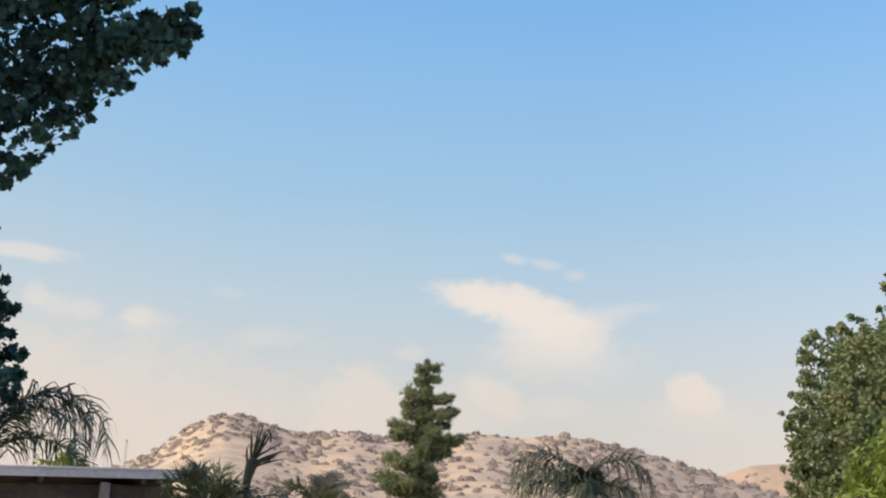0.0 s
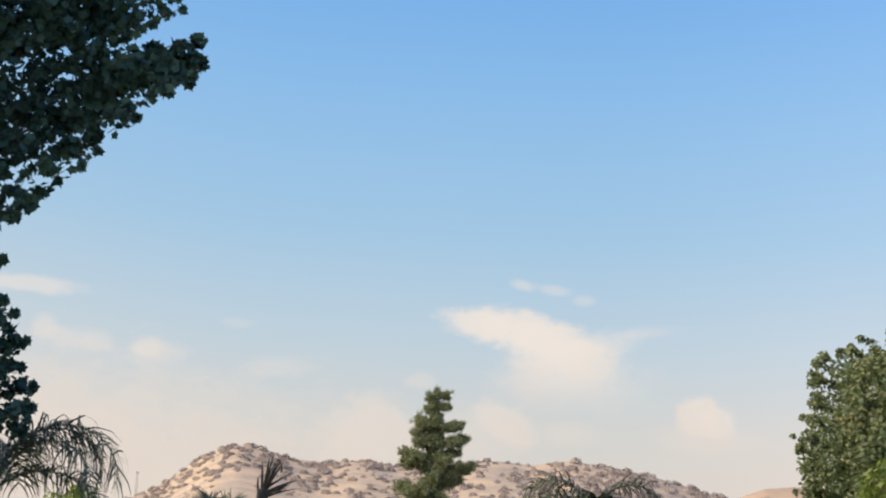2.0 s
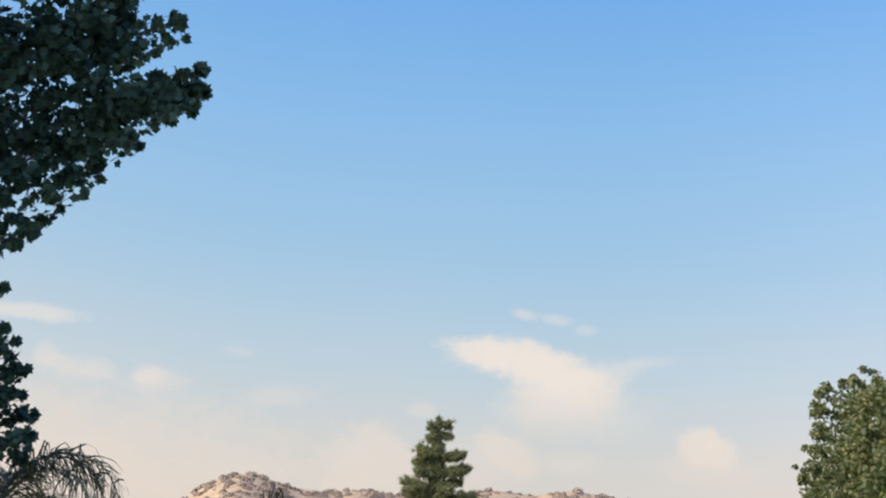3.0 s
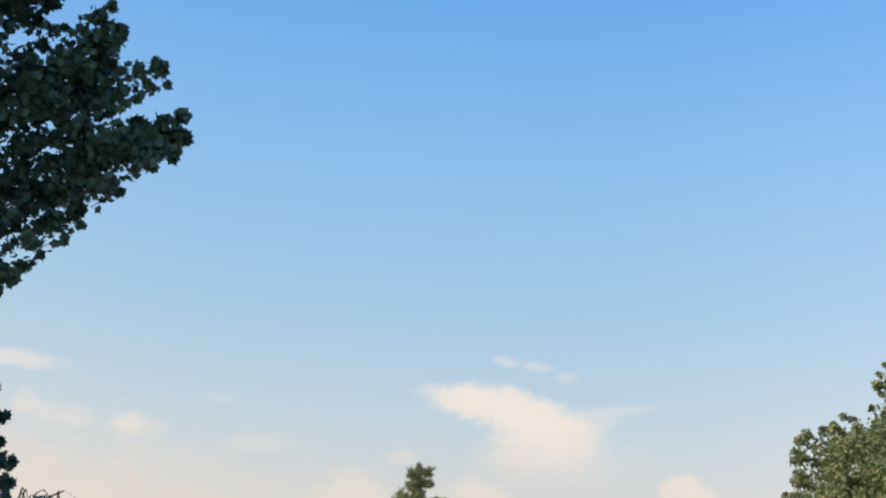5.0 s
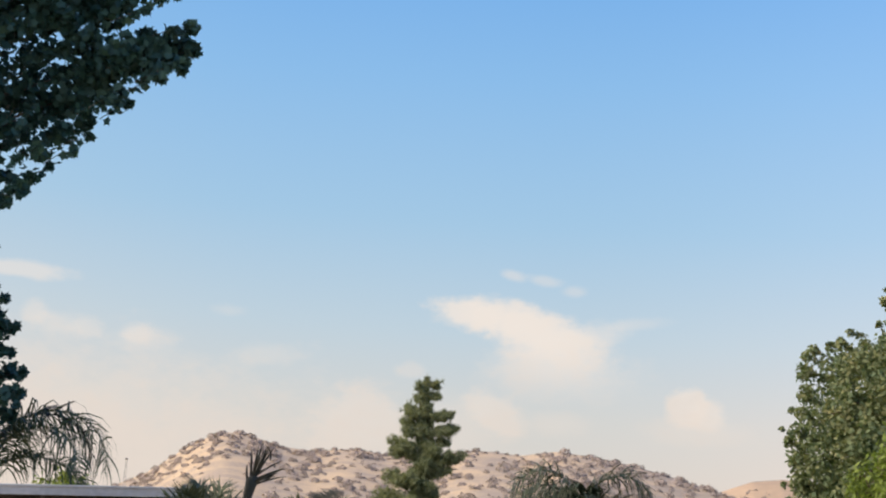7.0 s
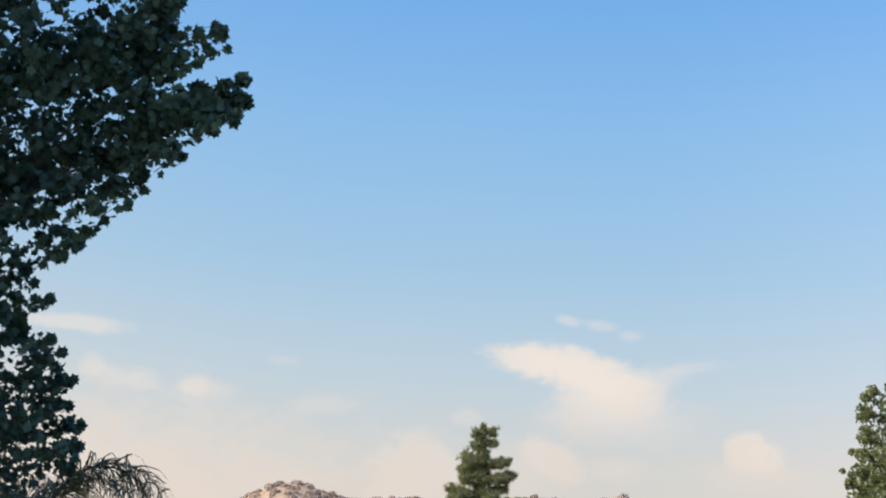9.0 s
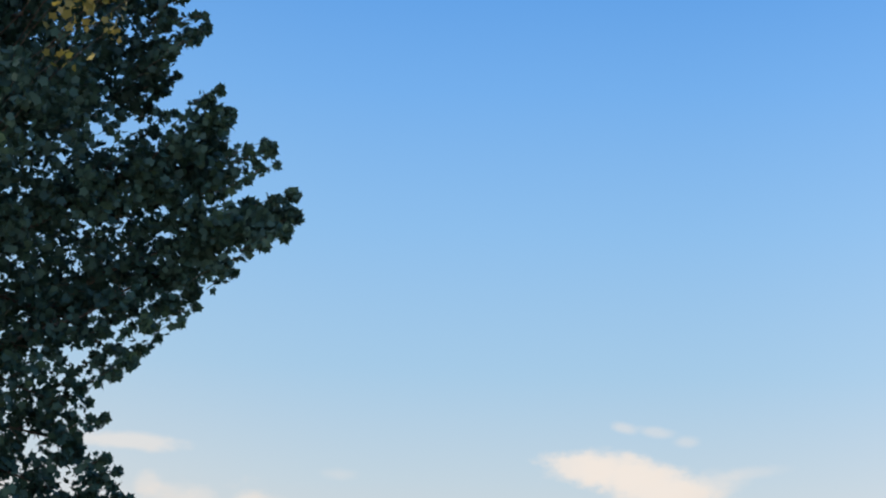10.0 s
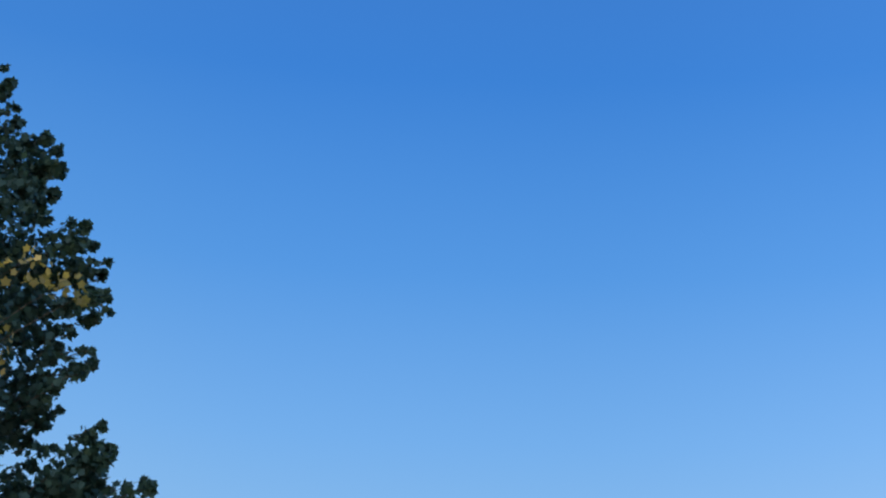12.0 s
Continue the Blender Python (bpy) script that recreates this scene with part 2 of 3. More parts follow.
def flakes(name, template, where, sizes, rng, up=0.5, along=None, facing=None):
    """One mesh of many small leaves: each a copy of the outline, turned at random, facing rather upwards."""
    n, k = len(where), len(template)
    t = np.array(template, float)
    nor = rng.normal(size=(n, 3))
    nor /= np.linalg.norm(nor, axis=1)[:, None]
    if facing is not None:
        nor = nor * 0.7 + facing
    nor[:, 2] += up
    nor /= np.linalg.norm(nor, axis=1)[:, None]
    u = along if along is not None else rng.normal(size=(n, 3))
    u = u - nor * np.sum(u * nor, axis=1)[:, None]
    u /= np.linalg.norm(u, axis=1)[:, None] + 1e-9
    v = np.cross(nor, u)
    s = np.asarray(sizes)[:, None, None]
    co = where[:, None, :] + s * (t[None, :, 0, None] * u[:, None] + t[None, :, 1, None] * v[:, None] + t[None, :, 2, None] * nor[:, None])
    me = bpy.data.meshes.new(name)
    me.vertices.add(n * k)
    me.vertices.foreach_set("co", co.astype(np.float32).ravel())
    me.loops.add(n * k)
    me.loops.foreach_set("vertex_index", np.arange(n * k, dtype=np.int32))
    me.polygons.add(n)
    me.polygons.foreach_set("loop_start", np.arange(0, n * k, k, dtype=np.int32))
    me.update(calc_edges=True)
    me.validate()
    return me


def lobed_leaf():
    """Outline of a five-lobed plane-tree leaf, about one unit long."""
    out = []
    for i, (a, r) in enumerate(((-180, 0.28), (-128, 0.50), (-95, 0.36), (-60, 0.60), (-30, 0.40), (0, 0.66),
                                (30, 0.40), (60, 0.60), (95, 0.36), (128, 0.50))):
        a = radians(a)
        y = r * math.sin(a)
        out.append((r * math.cos(a), y, 0.35 * abs(y) ** 1.5 - 0.10 * max(0, math.cos(a)) * r))
    return out


LOBED = lobed_leaf()
OVAL = [(-0.5, 0, 0), (-0.2, -0.26, 0.06), (0.2, -0.24, 0.05), (0.52, 0, -0.06), (0.2, 0.24, 0.05), (-0.2, 0.26, 0.06)]
SLIM = [(-0.5, 0, 0), (-0.1, -0.12, 0.03), (0.55, 0, -0.05), (-0.1, 0.12, 0.03)]
NEEDLE = [(-0.5, -0.055, 0), (0.5, 0, 0.03), (-0.5, 0.055, 0)]


def bow(a, b, sag, steps, rng, jitter=0.0):
    """Points from a to b, rising first and then levelling."""
    a, b = Vector(a), Vector(b)
    pts = []
    for i in range(steps + 1):
        s = i / steps
        p = a.lerp(b, s)
        p.z += sag * math.sin(math.pi * s)
        if 0 < i < steps and jitter:
            p += Vector(rng.normal(0, jitter, 3))
        pts.append(p)
    return pts


def ball(rng, m, radius):
    """Points spread evenly within a ball."""
    d = rng.normal(size=(m, 3))
    return d / np.linalg.norm(d, axis=1)[:, None] * radius * rng.random((m, 1)) ** 0.4


def crown_tree(name, base, top, radius_at, reach, label, category, bark, leaf, template, size, seed,
               limbs=70, trunk_r=0.35, twig_step=0.30, twig_len=0.6, per_twig=14, clump=0.24, low=3.0, keep=0.86, full=(0.30, 1.0), fill=0, fill_low=1.0, droop_below=0.0, gaps=None, single=None, sprays=(), cover=30.0):
    """A broad-leaved tree: trunk, limbs that end at the crown's outline, twigs on the limbs, leaves on the twigs.
    reach: (bearing in degrees, radius, height, spread) of the limbs that stand out; the rest is spread at random within radius_at(height)."""
    rng = np.random.default_rng(seed)
    thing = root(name, base, label, category)
    bm = bmesh.new()
    spine = [Vector((0.25 * math.sin(z * 0.5), 0.2 * math.cos(z * 0.4) - 0.2, z)) for z in np.linspace(0, top * 0.93, 16)]
    tube(bm, spine, [trunk_r * (1.25 if i == 0 else 1.0 - 0.93 * i / 15) for i in range(16)], 12)
    part("trunk", bm, bark, thing)

    def axis(z):
        i = min(14, max(0, int(z / (top * 0.93) * 15)))
        return spine[i].lerp(spine[i + 1], max(0, min(1, z / (top * 0.93) * 15 - i)))

    wanted = [(*w, True) for w in reach]
    for i in range(limbs):
        z = low + (top - low) * ((i + rng.random()) / limbs) ** 1.0
        if z < droop_below and i % 2:
            continue
        wanted.append((i * 137.5 + rng.normal(0, 12), radius_at(z) * keep * rng.uniform(0.75, 1.0), z, 1.0, False))
    spots, twigs = [], bmesh.new()
    for b, r, z, spread, fixed in wanted:
        a = radians(b)
        hanging = z < droop_below
        start = axis(max(low * 0.7, z + 0.02 * r if hanging else z - 0.75 * r))
        end = Vector((r * math.cos(a), r * math.sin(a), z))
        pts = bow(start, end, (0.16 if hanging else 0.10) * r, 7, rng, 0.07)
        bm = bmesh.new()
        thick = 0.03 + 0.008 * r
        tube(bm, pts, [thick * (1 - 0.88 * i / 7) for i in range(8)], 6)
        part("limb", bm, bark, thing)
        length = sum((q - p).length for p, q in zip(pts, pts[1:]))
        count = int(max(length, 2.2) / twig_step * spread * (2.6 if fixed else 2.2))
        for _ in range(count):
            s = full[0] + (full[1] - full[0]) * rng.random() ** 0.8
            i = min(6, int(s * 7))
            p = pts[i].lerp(pts[i + 1], s * 7 - i)
            d = Vector(rng.normal(0, 1, 3))
            d.z *= 0.75
            d.normalize()
            d += 0.5 * (pts[7] - pts[0]).normalized()
            q = p + d * twig_len * spread * rng.uniform(0.3, 1.0) * (1.15 - 0.6 * max(0, s - 0.5))
            q.z -= 0.06
            tube(twigs, (p, p.lerp(q, 0.55) + Vector((0, 0, 0.04)), q), (0.012, 0.008, 0.004), 3)
            m = rng.integers(per_twig // 2, per_twig + 1)
            c = np.array(q)[None] * 0.65 + np.array(p)[None] * 0.35 + rng.random((m, 1)) * (np.array(q) - np.array(p))[None] * 0.55
            spots.append(c + ball(rng, m, clump * 0.8))
    outer = []
    for x, y, z, r in sprays:
        # a leafy spray at the end of its own twig
        tip = Vector((x, y, z))
        reach_in = tip.lerp(axis(max(low, z - 0.5 * math.hypot(x, y))), 0.06 + 0.9 * r / math.hypot(x, y)) + Vector(rng.normal(0, 0.06, 3))
        tube(twigs, (reach_in, reach_in.lerp(tip, 0.55) + Vector((0, 0, 0.05)), tip), (0.008, 0.006, 0.004), 4)
        m = max(7, int(cover * r * r / (size * size)))
        outer.append(np.array(tip) + ball(rng, m, max(0.04, r - 0.30 * size)))
        back = np.array(reach_in - tip)
        m = int(m * 0.6) + 5
        outer.append(np.array(tip) + rng.random((m, 1)) * back + ball(rng, m, 0.8 * size))
    part("twig_tangle", twigs, bark, thing, kind="stuff")
    for _ in range(fill):
        z = low + (top - low) * rng.random()
        if z < droop_below and rng.random() > fill_low:
            continue
        r, a = radius_at(z) * keep * math.sqrt(rng.random()), rng.uniform(0, 2 * math.pi)
        spots.append(np.array((r * math.cos(a), r * math.sin(a), z)) + ball(rng, per_twig, clump))
    where = np.concatenate(spots)
    if gaps:
        # openings between the sprays
        size_x, limit = gaps
        where = where[[noise.fractal(Vector((p[0] / size_x, p[1] / size_x * 0.02, p[2] / size_x * 1.15 + seed)), 0.7, 2.2, 2) < limit(p) for p in where]]
    where = np.concatenate([where] + outer)
    if single is not None:
        # the outermost leaves of the long branch, one by one
        apart = np.array([bool(single(p)) for p in where])
        apart &= np.cumsum(apart) <= 300
        one = bpy.data.meshes.new("leaf")
        one.from_pydata(template, [], [list(range(len(template)))])
        one.materials.append(leaf)
        for p in where[apart]:
            ob = new("leaf", one)
            ob.parent = thing
            ob.matrix_local = Matrix.LocRotScale(Vector(p), Euler((rng.normal(0, 0.9), rng.normal(0, 0.9), rng.uniform(0, 6.28))), Vector((1, 1, 1)) * size * rng.uniform(0.7, 1.15))
        where = where[~apart]
    me = flakes("crown", template, where, size * rng.uniform(0.7, 1.15, len(where)), rng, 0.45)
    link_mesh("crown", me, leaf, thing, kind="stuff")
    return thing


def curve_of(pairs):
    xs, ys = [p[0] for p in pairs], [p[1] for p in pairs]
    return lambda v: float(np.interp(v, xs, ys))


# ---------------------------------------------------------------- ground and hills
def ground_sheet():
    bm = bmesh.new()
    rings = [0.0, 20, 60, 120, 220, 400, 700, 1200, 2200, 4200]
    rows = [[bm.verts.new((0, 0, 0))]] + [[bm.verts.new((r * math.cos(a), r * math.sin(a), 0)) for a in np.linspace(0, 2 * math.pi, 64, endpoint=False)] for r in rings[1:]]
    for k in range(64):
        bm.faces.new((rows[0][0], rows[1][k], rows[1][(k + 1) % 64]))
        for r, s in zip(rows[1:], rows[2:]):
            bm.faces.new((r[k], s[k], s[(k + 1) % 64], r[(k + 1) % 64]))
    tagged(part("ground", bm, M_GROUND), label="dry sandy ground with sparse grass", category="ground", kind="structure")


def hill(label, material, crest, az0, az1, near, ridge, far, seed, gully):
    """A hill seen side on: crest gives its skyline as bearing and elevation. Returns a function for the height."""
    na, nd = 260, 70
    azs, ds = np.linspace(az0, az1, na), np.concatenate([np.linspace(near, ridge, 46), np.linspace(ridge, far, nd - 45)[1:]])
    line = curve_of(crest)
    h = np.zeros((na, nd))
    for i, a in enumerate(azs):
        for j, d in enumerate(ds):
            x, y = d * math.sin(radians(a)), d * math.cos(radians(a))
            s = (d - near) / (ridge - near)
            s = s ** 0.9 if s < 1 else 1 - 0.7 * ((d - ridge) / (far - ridge)) ** 1.3
            n = noise.fractal(Vector((x * gully, y * gully * 0.35, seed)), 1.1, 2.1, 4)
            h[i, j] = s + 0.032 * n * min(1, max(0, 1.15 - abs(1 - s))) * (s > 0)
        up = np.max((h[i] * 100) / ds)
        h[i] *= 100 * math.tan(radians(line(a))) / up
        h[i] += EYE * np.clip(h[i] / 40, 0, 1)
        h[i, 0] = h[i, -1] = -3
    verts = [(d * math.sin(radians(a)), d * math.cos(radians(a)), h[i, j]) for i, a in enumerate(azs) for j, d in enumerate(ds)]
    faces = [(i * nd + j, i * nd + j + 1, (i + 1) * nd + j + 1, (i + 1) * nd + j) for i in range(na - 1) for j in range(nd - 1)]
    me = bpy.data.meshes.new("hill")
    me.from_pydata(verts, [], faces)
    me.flip_normals()
    for p in me.polygons:
        p.use_smooth = True
    tagged(link_mesh("hill", me, material), label=label, category="hill", kind="structure")

    def height(a, d):
        i = min(na - 2, max(0, int((a - az0) / (az1 - az0) * (na - 1))))
        fa = (a - azs[i]) / (azs[i + 1] - azs[i])
        return (1 - fa) * np.interp(d, ds, h[i]) + fa * np.interp(d, ds, h[i + 1])
    return height


def scrub(height, count, az0, az1, near, ridge, seed, label, crest_extra=0):
    """Low bushes over a hillside, gathered in drifts, one mesh."""
    rng = np.random.default_rng(seed)
    where, sizes, outward, made = [], [], [], 0
    while made < count:
        a, d = rng.uniform(az0, az1), near + (ridge - near) * rng.random() ** 0.8
        if made < crest_extra:
            d = ridge * rng.uniform(0.985, 1.004)
        x, y = d * math.sin(radians(a)), d * math.cos(radians(a))
        n = noise.fractal(Vector((x * 0.022, y * 0.0035, seed + 7)), 0.8, 2.0, 3)
        if made >= crest_extra and n < rng.uniform(-0.7, 0.5):
            continue
        made += 1
        w = rng.uniform(0.8, 2.5) * (1.35 if rng.random() < 0.2 else 1.0)
        z = height(a, d)
        m = 90
        p = rng.normal(size=(m, 3))
        p /= np.linalg.norm(p, axis=1)[:, None]
        p[:, 2] = np.abs(p[:, 2])
        outward.append(p.copy())
        p *= rng.uniform(0.75, 1.0, (m, 1)) * np.array((w, w, w * rng.uniform(0.75, 1.05)))
        where.append(p + np.array((x, y, z - 0.2)))
        sizes.append(np.full(m, w * 0.46) * rng.uniform(0.7, 1.1, m))
    me = flakes("scrub", OVAL, np.concatenate(where), np.concatenate(sizes), rng, 0.25, facing=np.concatenate(outward))
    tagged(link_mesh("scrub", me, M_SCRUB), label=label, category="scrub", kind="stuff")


ground_sheet()
CREST = [(-80, 2.0), (-30, 2.2), (-16, 2.6), (-11.5, 3.5), (-9.71, 4.36), (-8.95, 4.72), (-8.29, 5.22), (-7.54, 5.80), (-6.59, 6.19), (-5.86, 6.14),
         (-4.75, 5.84), (-3.65, 5.78), (-2.48, 5.94), (-1.47, 5.82), (-0.37, 5.80), (1.25, 6.12), (1.98, 6.13), (2.89, 6.05), (4.06, 6.26),
         (5.25, 6.13), (6.34, 5.96), (7.62, 5.67), (8.70, 5.38), (9.59, 5.14), (12, 4.5), (20, 3.0), (80, 2.0)]
near_hill = hill("dry grassy hill dotted with grey scrub, paled by haze", M_HILL, CREST, -40, 40, 470, 900, 1250, 3.0, 0.010)
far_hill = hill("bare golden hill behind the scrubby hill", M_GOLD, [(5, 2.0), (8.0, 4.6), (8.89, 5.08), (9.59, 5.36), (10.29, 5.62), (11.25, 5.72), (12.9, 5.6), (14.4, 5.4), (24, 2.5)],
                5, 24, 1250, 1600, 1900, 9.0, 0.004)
scrub(near_hill, 2100, -13, 15, 560, 895, 4, "grey-brown scrub bushes paled by haze, scattered over the dry hillside", 130)
scrub(far_hill, 130, 8.5, 13, 1400, 1580, 6, "grey scrub bushes paled by haze on the golden hillside")


# ---------------------------------------------------------------- trees
def sycamore():
    """The big plane tree: its limbs reach out over the garden."""
    tx, ty = -12.0, 26.2
    outline = curve_of([(3.4, 5.4), (4.6, 5.35), (5.2, 4.9), (5.9, 4.6), (6.5, 4.3), (7.4, 4.55), (8.3, 4.7), (9.0, 4.6), (9.4, 5.0), (10.1, 5.9), (11.1, 5.85),
                        (12.0, 5.4), (13.0, 5.35), (14.5, 5.35), (15.5, 5.35), (16.1, 5.1), (17.2, 4.8), (17.9, 4.4), (18.8, 3.6), (21.0, 2.2), (23.0, 0.5)])
    ends = []

    def spray(x, dy, z, r):
        ends.append((x - tx, dy, z, r))

    # leafy ends of the branches that stand out over the sky
    spray(-4.11, 0.02, 10.69, 0.16); spray(-4.14, 0.63, 10.52, 0.14); spray(-4.13, -0.50, 9.89, 0.17)
    spray(-4.46, 0.63, 10.56, 0.34); spray(-4.61, -0.26, 10.07, 0.37); spray(-4.53, -0.11, 9.79, 0.14)
    spray(-4.90, 0.46, 10.63, 0.20); spray(-5.12, -0.13, 10.11, 0.44); spray(-4.97, 0.07, 9.39, 0.11)
    spray(-5.02, -0.66, 9.30, 0.19); spray(-5.44, 0.35, 9.61, 0.23); spray(-5.49, 0.05, 9.79, 0.32)
    spray(-4.48, -0.24, 11.35, 0.15); spray(-4.73, 0.40, 11.71, 0.08); spray(-4.36, -0.28, 11.07, 0.09)
    spray(-4.71, -0.07, 11.14, 0.11); spray(-4.75, -0.51, 10.71, 0.10); spray(-4.87, -0.14, 11.38, 0.11)
    spray(-5.32, -0.42, 12.27, 0.11); spray(-5.50, -0.33, 12.11, 0.16); spray(-5.27, 0.35, 12.19, 0.13)
    spray(-5.35, -0.31, 11.78, 0.32); spray(-5.68, -0.02, 11.89, 0.14); spray(-5.66, 0.67, 11.72, 0.39)
    spray(-6.03, 0.65, 11.81, 0.18); spray(-5.83, 0.31, 11.20, 0.34); spray(-5.40, 0.06, 10.92, 0.43)
    spray(-5.72, -0.31, 10.22, 0.37); spray(-5.98, -0.48, 10.53, 0.28); spray(-5.74, 0.66, 9.23, 0.18)
    spray(-5.54, 0.02, 8.82, 0.10); spray(-5.62, -0.54, 8.44, 0.10); spray(-5.98, 0.17, 8.90, 0.23)
    spray(-6.06, 0.39, 9.33, 0.18); spray(-5.74, 0.16, 9.36, 0.19); spray(-6.20, 0.58, 8.45, 0.09)
    spray(-6.11, -0.64, 8.36, 0.17); spray(-6.51, 0.04, 8.76, 0.14); spray(-6.30, -0.06, 8.11, 0.12)
    spray(-6.32, -0.61, 7.79, 0.15); spray(-6.77, 0.20, 7.80, 0.17); spray(-6.84, 0.49, 8.24, 0.15)
    spray(-6.99, 0.13, 7.96, 0.14); spray(-6.87, -0.34, 8.33, 0.14); spray(-7.35, 0.48, 7.59, 0.14)
    spray(-7.05, 0.01, 7.29, 0.08); spray(-7.41, 0.02, 7.60, 0.12); spray(-6.88, 0.35, 7.12, 0.10)
    spray(-6.87, -0.49, 6.92, 0.08); spray(-7.39, 0.45, 7.13, 0.12); spray(-7.62, 0.26, 7.26, 0.16)
    spray(-7.26, 0.40, 6.86, 0.08); spray(-7.29, -0.43, 6.69, 0.12); spray(-7.24, 0.42, 6.60, 0.11)
    spray(-7.26, -0.43, 6.35, 0.13); spray(-6.54, -0.59, 6.32, 0.10); spray(-6.62, 0.50, 6.32, 0.10)
    spray(-6.71, 0.51, 6.10, 0.12); spray(-7.01, 0.53, 6.19, 0.10); spray(-5.71, -0.04, 13.51, 0.12)
    spray(-5.80, -0.32, 13.58, 0.10); spray(-5.73, -0.69, 13.02, 0.10); spray(-6.17, 0.20, 13.41, 0.10)
    spray(-6.43, 0.31, 13.86, 0.19); spray(-6.62, 0.47, 14.19, 0.17); spray(-6.39, -0.31, 12.89, 0.16)
    spray(-6.15, -0.40, 12.80, 0.07); spray(-6.29, 0.20, 12.66, 0.10); spray(-6.52, 0.43, 12.60, 0.15)
    spray(-6.69, 0.65, 12.39, 0.12); spray(-6.15, -0.49, 11.80, 0.07); spray(-6.44, -0.02, 11.69, 0.14)
    spray(-6.77, 0.55, 12.96, 0.20); spray(-6.23, -0.11, 11.37, 0.10); spray(-6.38, 0.13, 10.64, 0.27)
    spray(-6.41, -0.67, 10.83, 0.26); spray(-5.77, 0.24, 15.54, 0.10); spray(-5.91, 0.59, 15.45, 0.15)
    spray(-5.76, 0.46, 14.96, 0.15); spray(-5.67, 0.54, 14.72, 0.09); spray(-5.87, 0.22, 14.42, 0.16)
    spray(-5.83, -0.36, 14.54, 0.24); spray(-6.07, 0.38, 15.87, 0.13); spray(-6.07, -0.40, 15.82, 0.14)
    spray(-6.52, 0.46, 16.34, 0.13); spray(-6.17, -0.61, 15.38, 0.24); spray(-6.31, 0.46, 15.37, 0.31)
    spray(-6.00, -0.47, 13.82, 0.08); spray(-6.39, -0.17, 13.99, 0.16); spray(-6.24, -0.26, 14.37, 0.24)
    spray(-5.79, 0.27, 13.67, 0.12); spray(-5.75, -0.45, 13.19, 0.13); spray(-6.00, -0.15, 13.37, 0.08)
    spray(-5.60, -0.69, 13.43, 0.08); spray(-6.34, -0.33, 13.42, 0.18); spray(-6.47, -0.11, 13.11, 0.18)
    spray(-6.12, -0.55, 12.76, 0.09); spray(-6.17, 0.19, 12.76, 0.09); spray(-6.41, -0.17, 12.70, 0.16)
    spray(-6.39, 0.32, 12.56, 0.11); spray(-6.66, 0.22, 12.65, 0.16); spray(-6.11, -0.10, 11.98, 0.07)
    spray(-7.24, 0.51, 18.04, 0.17); spray(-6.93, 0.18, 17.62, 0.15); spray(-6.89, 0.43, 17.37, 0.18)
    spray(-6.97, -0.22, 17.03, 0.27); spray(-6.83, 0.06, 16.65, 0.17); spray(-6.79, -0.43, 15.94, 0.17)
    spray(-7.56, 0.69, 17.91, 0.18); spray(-7.06, -0.36, 16.50, 0.26); spray(-7.53, -0.34, 17.83, 0.13)
    spray(-7.75, -0.60, 18.43, 0.16); spray(-7.95, -0.34, 18.95, 0.10); spray(-7.82, 0.37, 18.59, 0.11)
    spray(-8.08, 0.28, 18.76, 0.18); spray(-6.60, -0.52, 6.34, 0.08); spray(-6.47, -0.17, 6.21, 0.10)
    spray(-6.69, -0.11, 6.07, 0.15); spray(-6.42, 0.23, 5.81, 0.09); spray(-6.57, -0.06, 5.67, 0.12)
    spray(-6.51, 0.12, 5.47, 0.13); spray(-6.40, 0.48, 5.28, 0.12); spray(-6.18, 0.32, 5.17, 0.07)
    spray(-6.59, -0.19, 5.26, 0.14); spray(-6.85, -0.07, 5.87, 0.14); spray(-6.08, -0.19, 4.82, 0.09)
    spray(-6.20, -0.55, 4.73, 0.14); spray(-6.08, -0.42, 4.60, 0.07); spray(-6.50, -0.30, 4.66, 0.15)
    spray(-7.04, -0.26, 5.66, 0.13); spray(-6.88, -0.26, 4.90, 0.15); spray(-6.47, 0.11, 5.84, 0.15)
    spray(-6.44, 0.66, 5.93, 0.06); spray(-6.47, 0.38, 5.49, 0.13); spray(-6.39, 0.41, 5.20, 0.13)
    spray(-6.22, 0.36, 5.22, 0.07); spray(-6.25, 0.14, 4.87, 0.14); spray(-6.21, 0.58, 4.94, 0.07)
    spray(-6.33, 0.27, 4.54, 0.17)
    reach = []

    def limb(x, z, spread=1.0, bearing=0.0):
        reach.append((bearing, (x - tx) / math.cos(radians(bearing)), z, spread))

    # the boughs that carry them
    limb(-5.0, 10.2, 0.55, 1)
    limb(-5.7, 11.3, 0.6, -3)
    limb(-5.6, 9.7, 0.55, 4)
    limb(-6.4, 9.0, 0.5, -4)
    limb(-6.9, 8.2, 0.45, 3)
    limb(-7.4, 7.2, 0.45, -5)
    limb(-7.2, 6.4, 0.45, 6)
    limb(-6.8, 5.6, 0.5, 2)
    limb(-6.7, 4.9, 0.5, -4)
    limb(-6.4, 13.2, 0.5, 2)
    limb(-6.4, 14.6, 0.6, -3)
    limb(-6.7, 15.4, 0.6, 4)
    limb(-7.3, 17.0, 0.6, 0)
    loose = curve_of([(4, 0.17), (6.6, 0.16), (8.1, 0.15), (9.4, 0.13), (10.0, 0.50), (12.5, 0.62), (20, 0.62)])
